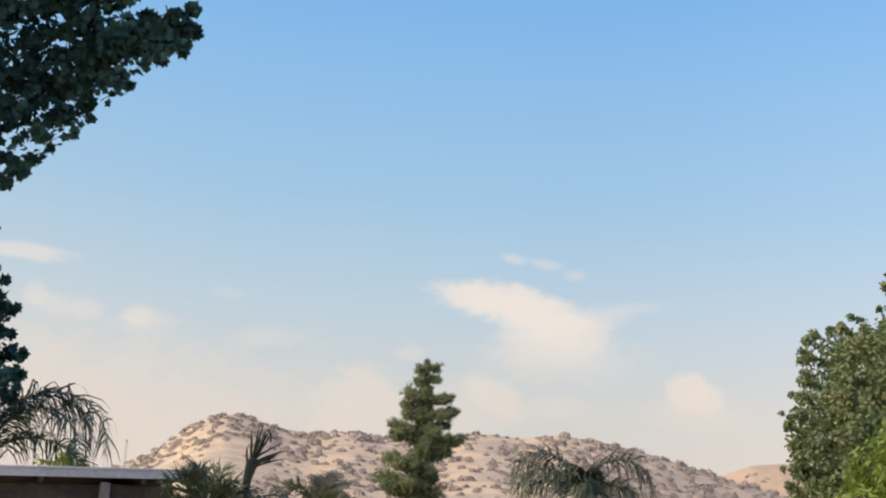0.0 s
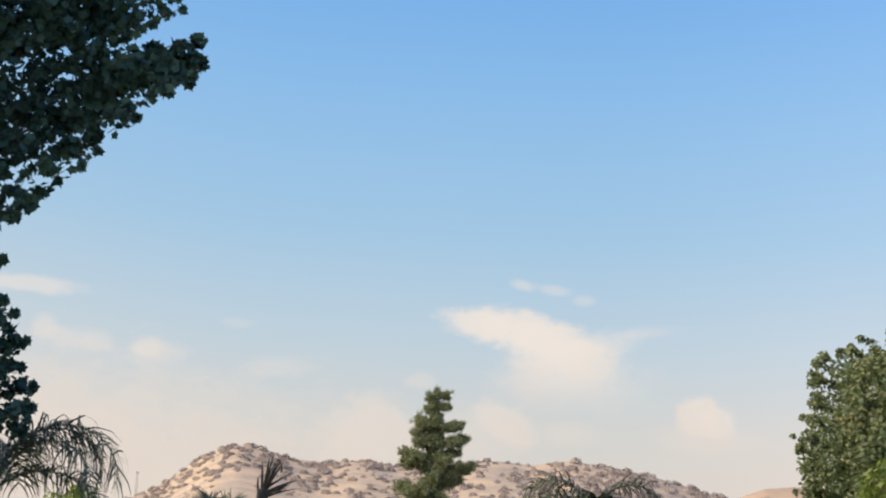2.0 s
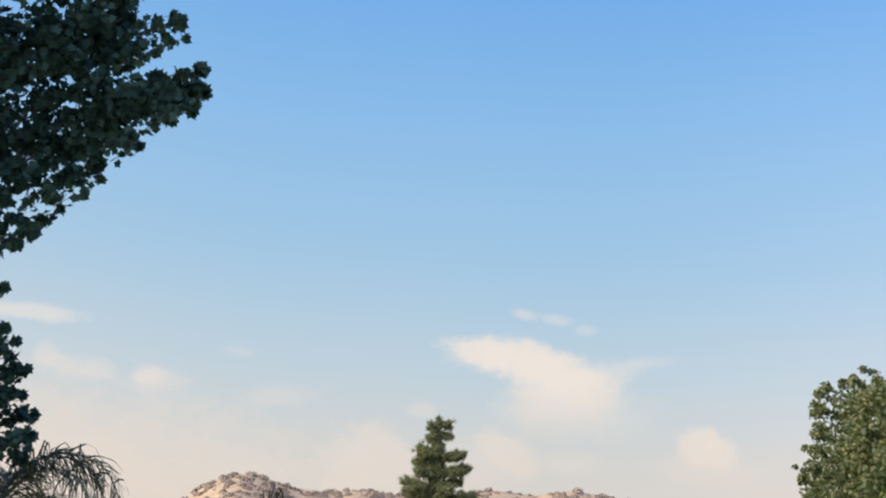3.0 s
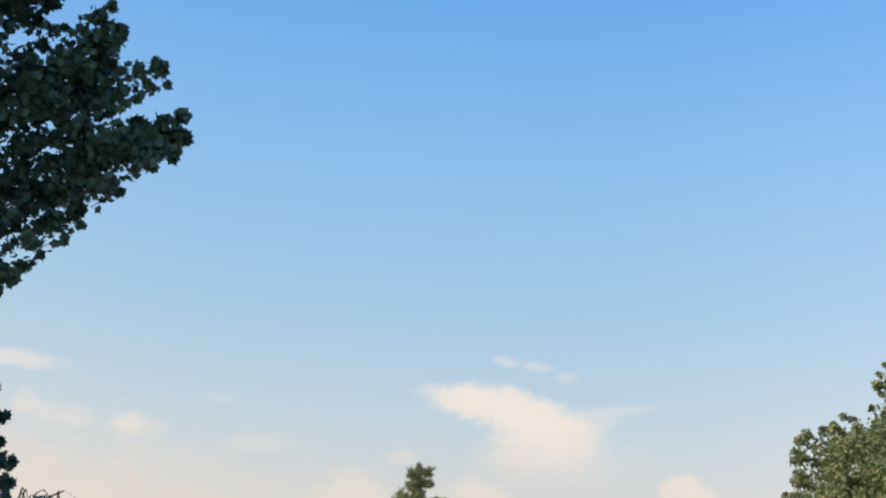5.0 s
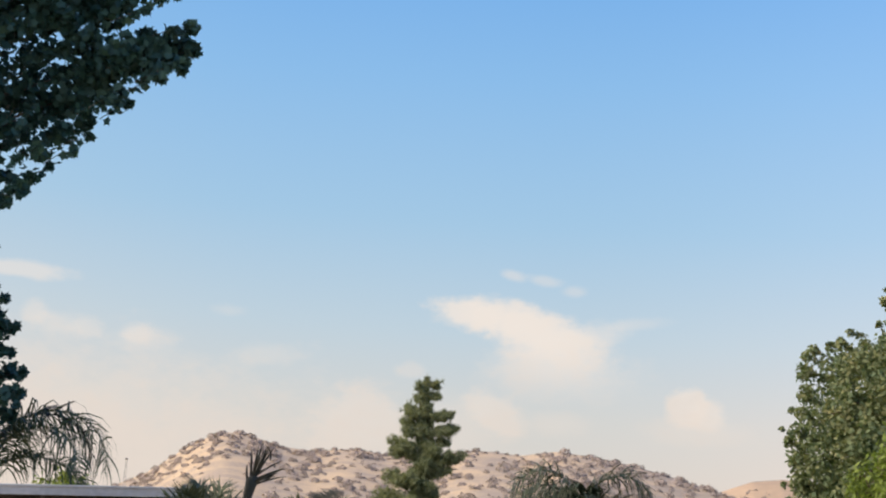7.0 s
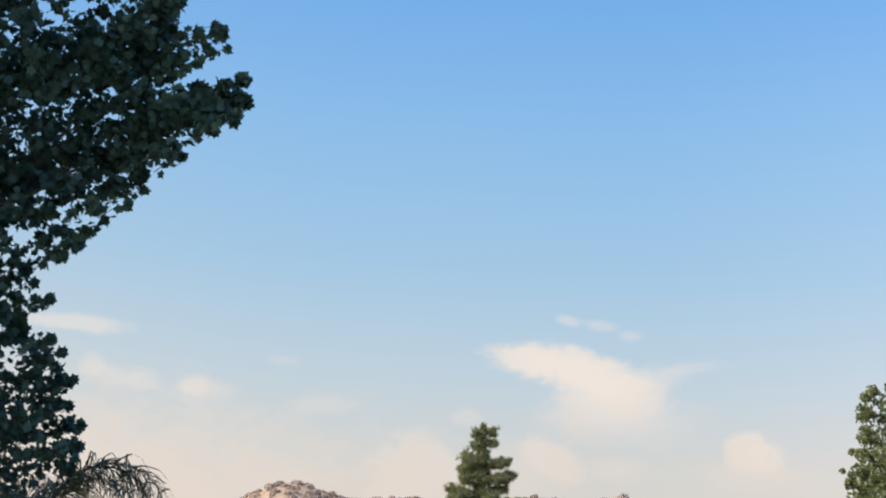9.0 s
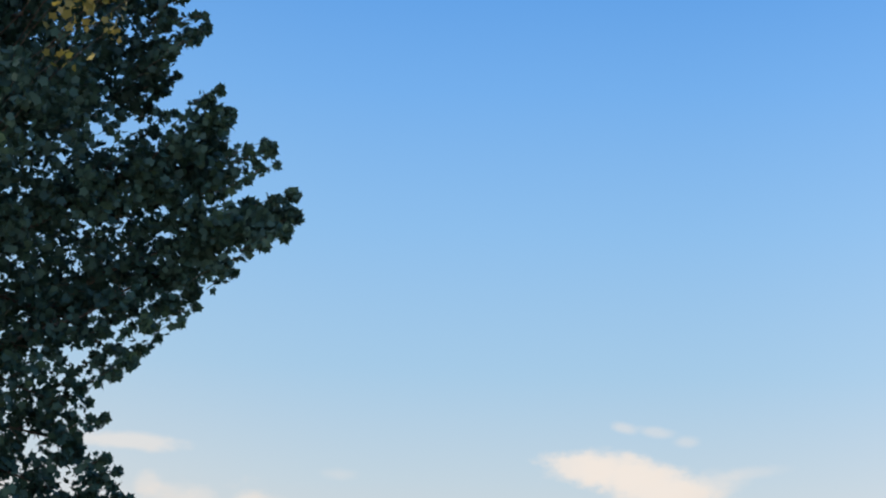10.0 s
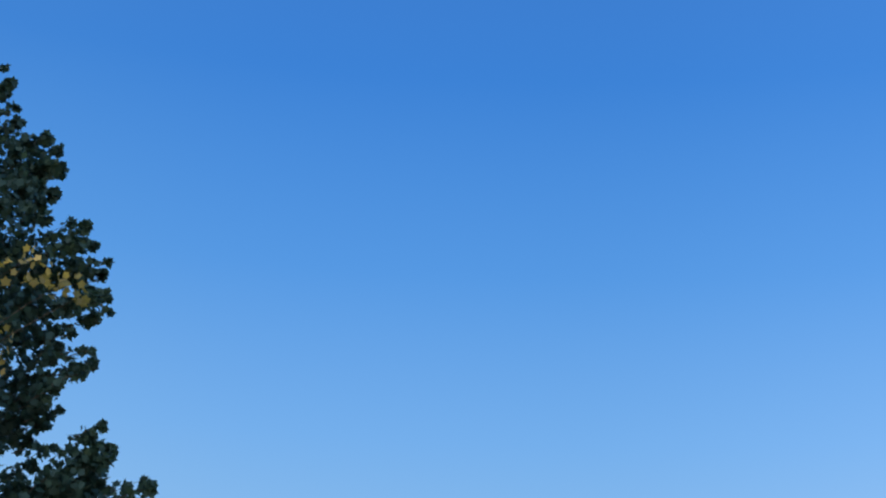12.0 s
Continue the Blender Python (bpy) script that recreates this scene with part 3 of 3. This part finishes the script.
    tree = crown_tree("sycamore_tree", (tx, ty, 0), 23.0, outline, reach, "tall leafy plane tree in shade, its tips coloured yellow as sunlit", "tree",
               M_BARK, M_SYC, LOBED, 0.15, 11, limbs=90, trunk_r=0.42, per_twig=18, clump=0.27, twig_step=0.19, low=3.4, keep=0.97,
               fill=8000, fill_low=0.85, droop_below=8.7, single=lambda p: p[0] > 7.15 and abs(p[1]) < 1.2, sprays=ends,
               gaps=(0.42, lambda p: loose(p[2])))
    # a few sprays high up, coloured yellow for sunlight on ordinary leaves
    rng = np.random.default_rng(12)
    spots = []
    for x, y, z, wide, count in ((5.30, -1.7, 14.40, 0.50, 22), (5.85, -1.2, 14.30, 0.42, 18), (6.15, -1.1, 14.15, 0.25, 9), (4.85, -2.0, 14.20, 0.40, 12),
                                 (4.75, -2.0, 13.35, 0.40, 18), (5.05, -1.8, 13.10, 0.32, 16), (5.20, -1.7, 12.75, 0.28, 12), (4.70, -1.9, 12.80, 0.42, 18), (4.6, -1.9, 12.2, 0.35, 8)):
        # each on an added bough that reaches out into the sun
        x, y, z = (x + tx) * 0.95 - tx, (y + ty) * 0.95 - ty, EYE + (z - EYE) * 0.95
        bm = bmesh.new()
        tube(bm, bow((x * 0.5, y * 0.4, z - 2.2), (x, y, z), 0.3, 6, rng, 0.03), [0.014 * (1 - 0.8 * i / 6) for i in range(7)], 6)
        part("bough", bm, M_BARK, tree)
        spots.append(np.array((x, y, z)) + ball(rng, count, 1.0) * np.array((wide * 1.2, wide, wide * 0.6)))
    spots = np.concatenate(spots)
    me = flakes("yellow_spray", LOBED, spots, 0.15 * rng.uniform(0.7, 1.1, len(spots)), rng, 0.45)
    link_mesh("yellow_spray", me, M_SUNLIT, tree, "leaves coloured yellow for sunlight", "stuff")


def side_tree():
    """The round-headed tree on the sunny side."""
    tx, ty = 13.6, 43.4
    outline = curve_of([(2.0, 3.0), (4.5, 4.6), (6.0, 4.75), (7.2, 4.7), (8.2, 4.45), (8.9, 4.15), (9.3, 3.4), (9.7, 2.0), (10.0, 0.5)])
    ends = []

    def spray(x, dy, z, r):
        ends.append((x - tx, dy, z, r))

    spray(10.14, -0.25, 9.73, 0.15); spray(9.79, -0.88, 9.35, 0.19); spray(9.66, -0.27, 9.34, 0.18)
    spray(9.15, -0.68, 9.17, 0.19); spray(8.96, -0.80, 8.96, 0.18); spray(9.05, -0.24, 8.70, 0.28)
    spray(8.96, 0.18, 8.62, 0.08); spray(9.00, -0.56, 8.09, 0.28); spray(8.81, 0.15, 7.78, 0.13)
    spray(8.98, -0.21, 7.65, 0.22); spray(8.77, -0.78, 7.15, 0.25); spray(8.64, 0.45, 7.33, 0.11)
    spray(8.65, -0.40, 6.91, 0.18); spray(8.76, -0.56, 6.42, 0.25); spray(9.08, 0.27, 5.97, 0.31)
    spray(8.48, -0.81, 5.84, 0.12); spray(8.81, 0.10, 5.53, 0.18); spray(10.38, -0.72, 9.39, 0.19)
    spray(10.74, -0.41, 9.21, 0.22)
    crown_tree("side_tree", (tx, ty, 0), 10.0, outline, [], "round bushy green tree lit by low sun", "tree",
               M_DARKBARK, M_BROAD, OVAL, 0.135, 23, limbs=80, trunk_r=0.28, per_twig=34, clump=0.30, twig_step=0.22, twig_len=0.45, low=2.2, keep=0.98, fill=4700, sprays=ends)


def tall_tree():
    """A taller tree of the same kind behind it."""
    tx, ty = 16.6, 50.0
    outline = curve_of([(2.5, 2.0), (8.0, 3.6), (11.0, 3.7), (12.2, 3.5), (12.9, 3.2), (13.6, 2.8), (15.0, 1.8), (16.0, 0.4)])
    ends = []

    def spray(x, dy, z, r):
        ends.append((x - tx, dy, z, r))

    spray(13.40, 0.0, 12.86, 0.18); spray(13.19, 0.0, 12.75, 0.18); spray(12.95, 0.0, 12.63, 0.10)
    spray(13.21, 0.0, 12.40, 0.24); spray(12.77, 0.0, 12.32, 0.10); spray(12.74, 0.0, 11.99, 0.20)
    spray(13.01, 0.0, 11.97, 0.18); spray(12.85, 0.0, 11.75, 0.15); spray(12.55, 0.0, 11.32, 0.13)
    spray(13.31, 0.0, 11.77, 0.36); spray(12.76, 0.0, 10.89, 0.23); spray(13.09, 0.0, 11.18, 0.29)
    spray(13.20, 0.0, 10.53, 0.36); spray(12.60, 0.0, 10.50, 0.13)
    crown_tree("tall_tree", (tx, ty, 0), 16.0, outline, [], "tall bushy green tree with a loose leafy edge", "tree",
               M_DARKBARK, M_BROAD, OVAL, 0.17, 27, limbs=70, trunk_r=0.3, per_twig=30, clump=0.32, twig_step=0.25, twig_len=0.45, low=4.0, keep=0.98, fill=3200, sprays=ends)


def bright_shrub():
    outline = curve_of([(0.6, 0.9), (2.0, 1.5), (3.2, 1.35), (4.0, 0.9), (4.6, 0.3)])
    crown_tree("bright_shrub", (6.75, 25.0, 0), 4.6, outline, [(180, 0.75, 4.2, 0.5), (170, 1.0, 3.8, 0.6), (200, 0.5, 4.45, 0.5), (250, 0.4, 4.5, 0.5)],
               "bright yellow-green feathery shrub in sunlight", "shrub",
               M_DARKBARK, M_BRIGHT, SLIM, 0.15, 31, limbs=60, trunk_r=0.06, per_twig=18, clump=0.22, twig_step=0.2, twig_len=0.4, low=0.6, keep=0.9, full=(0.2, 1.0))


def hedge_tree(x, y, top, width, seed):
    outline = curve_of([(1.0, width * 0.7), (top * 0.6, width), (top * 0.9, width * 0.6), (top, 0.2)])
    crown_tree("garden_tree", (x, y, 0), top, outline, [], "pale green treetop showing behind the patio roof", "tree",
               M_DARKBARK, M_BRIGHT, OVAL, 0.2, seed, limbs=50, trunk_r=0.12, per_twig=12, clump=0.3, low=1.0, keep=1.0)


def pine(x, y):
    """A ragged conifer: whorled branches that carry tufts of needles."""
    rng = np.random.default_rng(5)
    thing = root("pine_tree", (x, y, 0), "tall ragged dark green pine with uneven branches", "tree")
    top = 14.9
    bm = bmesh.new()
    tube(bm, [(0.05 * math.sin(z), 0, z) for z in np.linspace(0, top, 14)], [0.28 * (1 - 0.95 * i / 13) for i in range(14)], 10)
    part("trunk", bm, M_DARKBARK, thing)
    boughs = []

    def bough(dx, z, fat=1.0, dy=0.0):
        boughs.append((dx, dy, z, fat))

    bough(0.55, 14.7, 0.45)
    bough(0.65, 14.1, 0.5)
    bough(-0.35, 14.5, 0.6)
    bough(-0.45, 13.9, 0.6)
    bough(-0.95, 13.35, 0.6)
    bough(-0.7, 13.0, 0.6, -0.3)
    bough(1.3, 13.15, 0.6)
    bough(1.05, 13.0, 0.6, -0.3)
    bough(1.65, 12.45, 0.65)
    bough(1.3, 12.2, 0.7, -0.4)
    bough(1.2, 11.75, 0.6, 0.3)
    bough(-1.0, 12.65, 0.75)
    bough(-0.9, 12.15, 0.8, -0.3)
    bough(-1.55, 11.6, 0.75)
    bough(-1.5, 11.1, 0.8)
    bough(-1.0, 11.3, 0.9, -0.5)
    bough(2.0, 11.0, 0.65)
    bough(1.5, 10.9, 0.8, -0.4)
    bough(0.7, 11.2, 0.8, -0.7)
    bough(0.3, 10.5, 0.9, -0.8)
    bough(1.35, 10.25, 0.6)
    bough(0.9, 10.1, 0.7, -0.4)
    bough(-1.7, 9.9, 0.9)
    bough(-1.3, 9.5, 0.9, -0.6)
    bough(-0.6, 9.7, 1.0, -0.8)
    bough(-2.0, 8.85, 0.9)
    bough(-1.6, 8.3, 1.0, -0.5)
    bough(0.8, 9.0, 0.8)
    bough(0.5, 9.3, 0.8, -0.7)
    bough(0.9, 8.3, 0.9)
    bough(-0.5, 8.6, 1.0, -1.0)
    for i in range(34):
        z = 1.6 + 12.6 * (i + rng.random()) / 34
        r = min(0.24 * (15.2 - z), 3.0) * rng.uniform(0.5, 0.85) * (0.62 if z > 7.8 else 1.0)
        a = i * 2.4
        boughs.append((r * math.cos(a) * (0.6 if z > 7.8 else 1), r * math.sin(a), z, 0.85))
    where, along = [], []
    for dx, dy, z, fat in boughs:
        r = math.hypot(dx, dy)
        pts = bow((0, 0, z - 0.12 * r), (dx, dy, z), -0.05 * r, 5, rng, 0.02)
        bm = bmesh.new()
        tube(bm, pts, [0.045 * (1 - 0.85 * i / 5) for i in range(6)], 5)
        part("bough", bm, M_DARKBARK, thing)
        for _ in range(int(30 + 44 * r * fat)):
            s = 0.25 + 0.78 * rng.random() ** 0.7
            i = min(4, int(s * 5))
            c = np.array(pts[i].lerp(pts[i + 1], s * 5 - i)) + rng.normal(0, 0.19 * fat, 3) * np.array((1, 1, 0.95))
            c[2] += 0.08
            m = 22
            d = rng.normal(size=(m, 3))
            d /= np.linalg.norm(d, axis=1)[:, None]
            d += np.array((0.35 * dx / (r + 0.01), 0.35 * dy / (r + 0.01), 0.45))
            where.append(c + d * 0.11)
            along.append(d)
    for z in np.linspace(6, 15.05, 90):
        m = 90
        d = rng.normal(size=(m, 3))
        d[:, 2] += 0.6
        d /= np.linalg.norm(d, axis=1)[:, None]
        where.append(np.array((0, 0, z)) + d * (0.13 + 0.062 * (15.05 - z)) + rng.normal(0, 0.05, (m, 3)))
        along.append(d)
    where = np.concatenate(where)
    me = flakes("needles", NEEDLE, where, rng.uniform(0.20, 0.36, len(where)), rng, 0.2, np.concatenate(along))
    link_mesh("needles", me, M_PINE, thing, kind="stuff")


# ---------------------------------------------------------------- palms
def frond(thing, base, bearing, rise, length, droop, material, rng, leaflet=0.55, pairs=48, hang=0.8, width=0.032, side=0.75):
    """A feather leaf: an arching stalk with hanging leaflets on both sides."""
    bm = bmesh.new()
    a = radians(bearing)
    h = Vector((math.cos(a), math.sin(a), 0))
    across = Vector((-h.y, h.x, 0))
    pts, p, n = [], Vector(base), 22
    for i in range(n + 1):
        pts.append(p.copy())
        e = radians(rise - droop * (i / n) ** 1.25)
        p = p + (h * math.cos(e) + Vector((0, 0, math.sin(e)))) * length / n
    tube(bm, pts, [0.026 * (1 - 0.85 * i / n) for i in range(n + 1)], 6)
    for k in range(pairs):
        s = 0.16 + 0.84 * (k + 0.5) / pairs
        i = min(n - 1, int(s * n))
        q = pts[i].lerp(pts[i + 1], s * n - i)
        fwd = (pts[i + 1] - pts[i]).normalized()
        size = leaflet * (0.55 + 0.9 * math.sin(math.pi * min(1, s * 0.92 + 0.05)) ** 0.8) * 0.8
        for sg in (-1, 1):
            d = (across * sg * side + fwd * rng.uniform(0.35, 0.8) + Vector((rng.normal(0, 0.18), rng.normal(0, 0.18), rng.normal(0.15, 0.25)))).normalized()
            c, w = q.copy(), fwd.cross(d).cross(d).normalized()
            last = None
            for j in range(5):
                half = width * (0.7, 1.0, 0.85, 0.5, 0.06)[j] / 2
                l, r = bm.verts.new(c - w * half), bm.verts.new(c + w * half)
                if last:
                    bm.faces.new((last[0], last[1], r, l))
                last = (l, r)
                c = c + d * size / 4
                d = (d + Vector((0, 0, -hang * (0.35 + 0.25 * j)))).normalized()
    part("frond", bm, material, thing)


def palm(x, y, height, label, fronds, seed, dry=(), trunk_r=0.13, leaflet=0.55, hang=0.8, thin=1.0, leafy=None, pairs=48):
    """fronds: bearing, rise, length, droop; bearing 0 to the right, 90 away."""
    rng = np.random.default_rng(seed)
    thing = root("palm_tree", (x, y, 0), label, "palm", "garden palms")
    bm = bmesh.new()
    zs = np.linspace(0, height, 26)
    tube(bm, [(0.03 * math.sin(z), 0, z) for z in zs], [trunk_r * (1.3 - 0.5 * z / height) * (1 + 0.06 * (i % 2)) for i, z in enumerate(zs)], 12)
    part("trunk", bm, M_PALMBARK, thing)
    for i, (b, r, l, d) in enumerate(fronds):
        frond(thing, (0.03 * math.cos(radians(b)), 0.03 * math.sin(radians(b)), height - 0.05), b, r, l, d, M_DRYPALM if i in dry else leafy or M_PALM, rng, leaflet, pairs, hang, 0.032 * thin)
    return thing


def spear_palm(x, y, height):
    """A young palm whose newest leaf is still a stiff half-open brush."""
    rng = np.random.default_rng(77)
    thing = root("spear_palm", (x, y, 0), "young palm with a stiff half-opened dark leaf spear", "palm", "garden palms")
    bm = bmesh.new()
    tube(bm, [(0.02 * math.sin(z * 2), 0, z) for z in np.linspace(0, height - 0.55, 14)], [0.075 * (1.1 - 0.4 * i / 13) for i in range(14)], 10)
    part("trunk", bm, M_DRYPALM, thing)
    bm = bmesh.new()
    tube(bm, [(0, 0, height - 0.75), (0.03, 0, height - 0.3), (0.09, 0, height), (0.13, 0, height + 0.1)], [0.05, 0.085, 0.115, 0.06], 10)
    part("spear", bm, M_DRYPALM, thing)

    def blade(start, lean, size, width, bend, dy):
        bm = bmesh.new()
        e, c, last = radians(lean), Vector(start), None
        for j in range(9):
            half = width * (0.8, 1, 1, 1, 0.95, 0.85, 0.65, 0.4, 0.05)[j] / 2
            d = Vector((math.cos(e), dy, math.sin(e)))
            w = Vector((-math.sin(e), 0.4, math.cos(e))).normalized()
            l, m, r = bm.verts.new(c - w * half), bm.verts.new(c + Vector((0, 0.012, 0))), bm.verts.new(c + w * half)
            if last:
                bm.faces.new((last[0], last[1], m, l))
                bm.faces.new((last[1], last[2], r, m))
            last = (l, m, r)
            c = c + d * size / 8
            e -= radians(bend) / 8
        part("blade", bm, M_DRYPALM, thing)

    blade((0.0, 0, height - 0.05), 100, 0.36, 0.035, 10, 0.0)
    blade((0.01, 0, height - 0.15), 97, 0.45, 0.045, 5, 0.1)
    for k in range(26):
        lean = 92 - 74 * k / 25 + rng.normal(0, 3)
        blade((0.04 + 0.05 * rng.random(), rng.normal(0, 0.03), height - 0.12 + 0.14 * rng.random()), lean, rng.uniform(0.45, 0.82), 0.040, rng.uniform(-8, 25), rng.normal(0, 0.25))
    blade((0.12, 0, height), 58, 0.62, 0.028, -40, 0.0)
    blade((0.40, 0, height + 0.40), 80, 0.34, 0.035, -75, 0.0)
    for b, r, l, d in ((20, 35, 1.3, 80), (160, 40, 1.4, 95), (240, 30, 1.2, 90), (90, 45, 1.3, 90)):
        frond(thing, (0, 0, height - 0.8), b, r, l, d, M_PALM, rng, 0.4, 30)


sycamore()
side_tree()
tall_tree()
pine(-0.45, 92.0)
bright_shrub()
hedge_tree(-12.0, 58.8, 6.1, 0.9, 41)
palm(-7.28, 29.1, 3.9, "feathery palm with drooping grey-green fronds by the roof",
     [(0, 78, 3.15, 180), (14, 84, 2.7, 175), (-22, 66, 2.5, 150), (180, 66, 2.8, 150), (150, 50, 2.6, 130), (215, 55, 2.6, 130), (90, 70, 2.4, 150), (270, 40, 2.2, 120), (-8, 35, 2.0, 100)], 51, (1,), leaflet=0.85, hang=1.1)
palm(3.40, 39.9, 4.55, "feathery palm with two arching drooping fronds",
     [(180, 90, 2.5, 182), (0, 86, 2.75, 196), (188, 74, 2.0, 160), (250, 75, 0.9, 130), (300, 70, 0.9, 130), (190, 60, 1.5, 130), (-10, 55, 1.6, 130), (280, 86, 0.8, 60)], 52, (), leaflet=0.9, hang=1.3, pairs=52, thin=1.0, leafy=M_DARKPALM)
palm(-2.05, 16.9, 2.62, "small dark green date palm beside the patio roof",
     [(178, 50, 0.46, 45), (160, 66, 0.44, 40), (140, 80, 0.42, 30), (20, 70, 0.36, 60), (0, 52, 0.40, 75), (60, 84, 0.38, 30), (200, 40, 0.46, 60),
      (320, 56, 0.36, 80), (230, 68, 0.42, 60), (185, 20, 0.46, 50), (-10, 25, 0.42, 60)], 53, (), trunk_r=0.06, leaflet=0.24, hang=0.08, thin=0.6, leafy=M_DARKPALM, pairs=24)
palm(-2.5, 41.9, 4.15, "low palm with stiff dry frond tips",
     [(170, 50, 1.2, 70), (90, 75, 1.1, 60), (70, 72, 1.2, 50), (10, 45, 1.1, 90), (200, 60, 1.0, 60), (300, 55, 1.1, 80), (40, 66, 1.1, 60)], 54, (1, 2), leaflet=0.40, hang=0.2)
spear_palm(-3.44, 33.85, 4.40)


# ---------------------------------------------------------------- house and far things
def patio_house():
    thing = root("house", (-2.62, 19.6, 0), "low house with a pale flat patio roof over a dark porch", "house")
    thing.rotation_euler = (0, 0, radians(20))
    x0, y1, slope = -7.0, 3.4, 0.067

    def slab(lo, hi, top, deep):
        bm = bmesh.new()
        box(bm, (lo[0], lo[1], -deep), (hi[0], hi[1], 0), 0.006)
        for v in bm.verts:
            v.co.z += 3.095 + slope * v.co.x + top
        return bm

    roof = part("roof", slab((x0, 0.03), (-0.03, y1), -0.012, 0.05), M_ROOF, thing)
    part("fascia", slab((x0, 0), (0, 0.028), 0.0, 0.105), M_FASCIA, roof, "pale fascia board coloured blue-grey as in shade")
    part("drip_edge", slab((x0, -0.014), (0.01, -0.002), 0.008, 0.028), M_FASCIA, roof)
    part("fascia", slab((-0.028, 0.03), (0, y1), 0.0, 0.105), M_FASCIA, roof)
    # added sheet that makes the roof's underside as dark as shade
    part("shade_ceiling", slab((x0 + 0.02, 0.036), (-0.036, y1 - 0.02), -0.066, 0.012), M_SHADEWOOD, roof, "porch ceiling sheet coloured dark as shade")
    for k in range(6):
        part("rafter", slab((-0.5 - 1.1 * k, 0.04), (-0.45 - 1.1 * k, y1 - 0.4), -0.082, 0.08), M_SHADEWOOD, roof)
    part("beam", slab((x0, 0.22), (-0.1, 0.33), -0.17, 0.20), M_SHADEWOOD, thing)
    for px in (-0.93, -3.7, -6.5):
        bm = bmesh.new()
        box(bm, (px, 0.08, 0), (px + 0.105, 0.185, 2.95 + slope * px), 0.008)
        part("post", bm, M_POST, thing, "grey painted porch post")
    bm = bmesh.new()
    box(bm, (-0.80, 0.45, 0), (-0.06, y1 - 0.05, 2.90))
    part("wall", bm, M_STUCCO, thing, "brown stucco wall")
    # back wall, its dark colour standing in for the shaded recess
    bm = bmesh.new()
    box(bm, (x0 + 0.1, 2.6, 0), (-0.805, y1 - 0.05, 2.30))
    part("wall", bm, M_SHADEWOOD, thing, "wall at the back of the porch, coloured dark as shade")


def lattice_tower():
    """A thin radio mast on the hill's shoulder."""
    thing = root("radio_mast", (-67.2, 395.0, 0.0), "thin grey lattice mast far off", "mast")
    zt, zb = 37.5, -0.5
    legs = [(0.9 * math.cos(a), 0.9 * math.sin(a)) for a in (0.3, 2.4, 4.5)]
    for lx, ly in legs:
        bm = bmesh.new()
        tube(bm, [(lx, ly, zb), (lx * 0.25, ly * 0.25, zt)], [0.06, 0.035], 5)
        part("leg", bm, M_STEEL, thing)
    bm = bmesh.new()
    for k in range(16):
        s, e = k / 16, (k + 1) / 16
        for i in range(3):
            a, b = legs[i], legs[(i + 1) % 3]
            f, g = 1 - 0.75 * s, 1 - 0.75 * e
            tube(bm, [(a[0] * f, a[1] * f, zb + (zt - zb) * s), (b[0] * g, b[1] * g, zb + (zt - zb) * e)], [0.022, 0.022], 3)
    part("bracing", bm, M_STEEL, thing)
    bm = bmesh.new()
    box(bm, (-0.3, -0.15, zt - 0.35), (0.3, 0.15, zt), 0.06)
    part("antenna", bm, M_STEEL, thing)


patio_house()
lattice_tower()
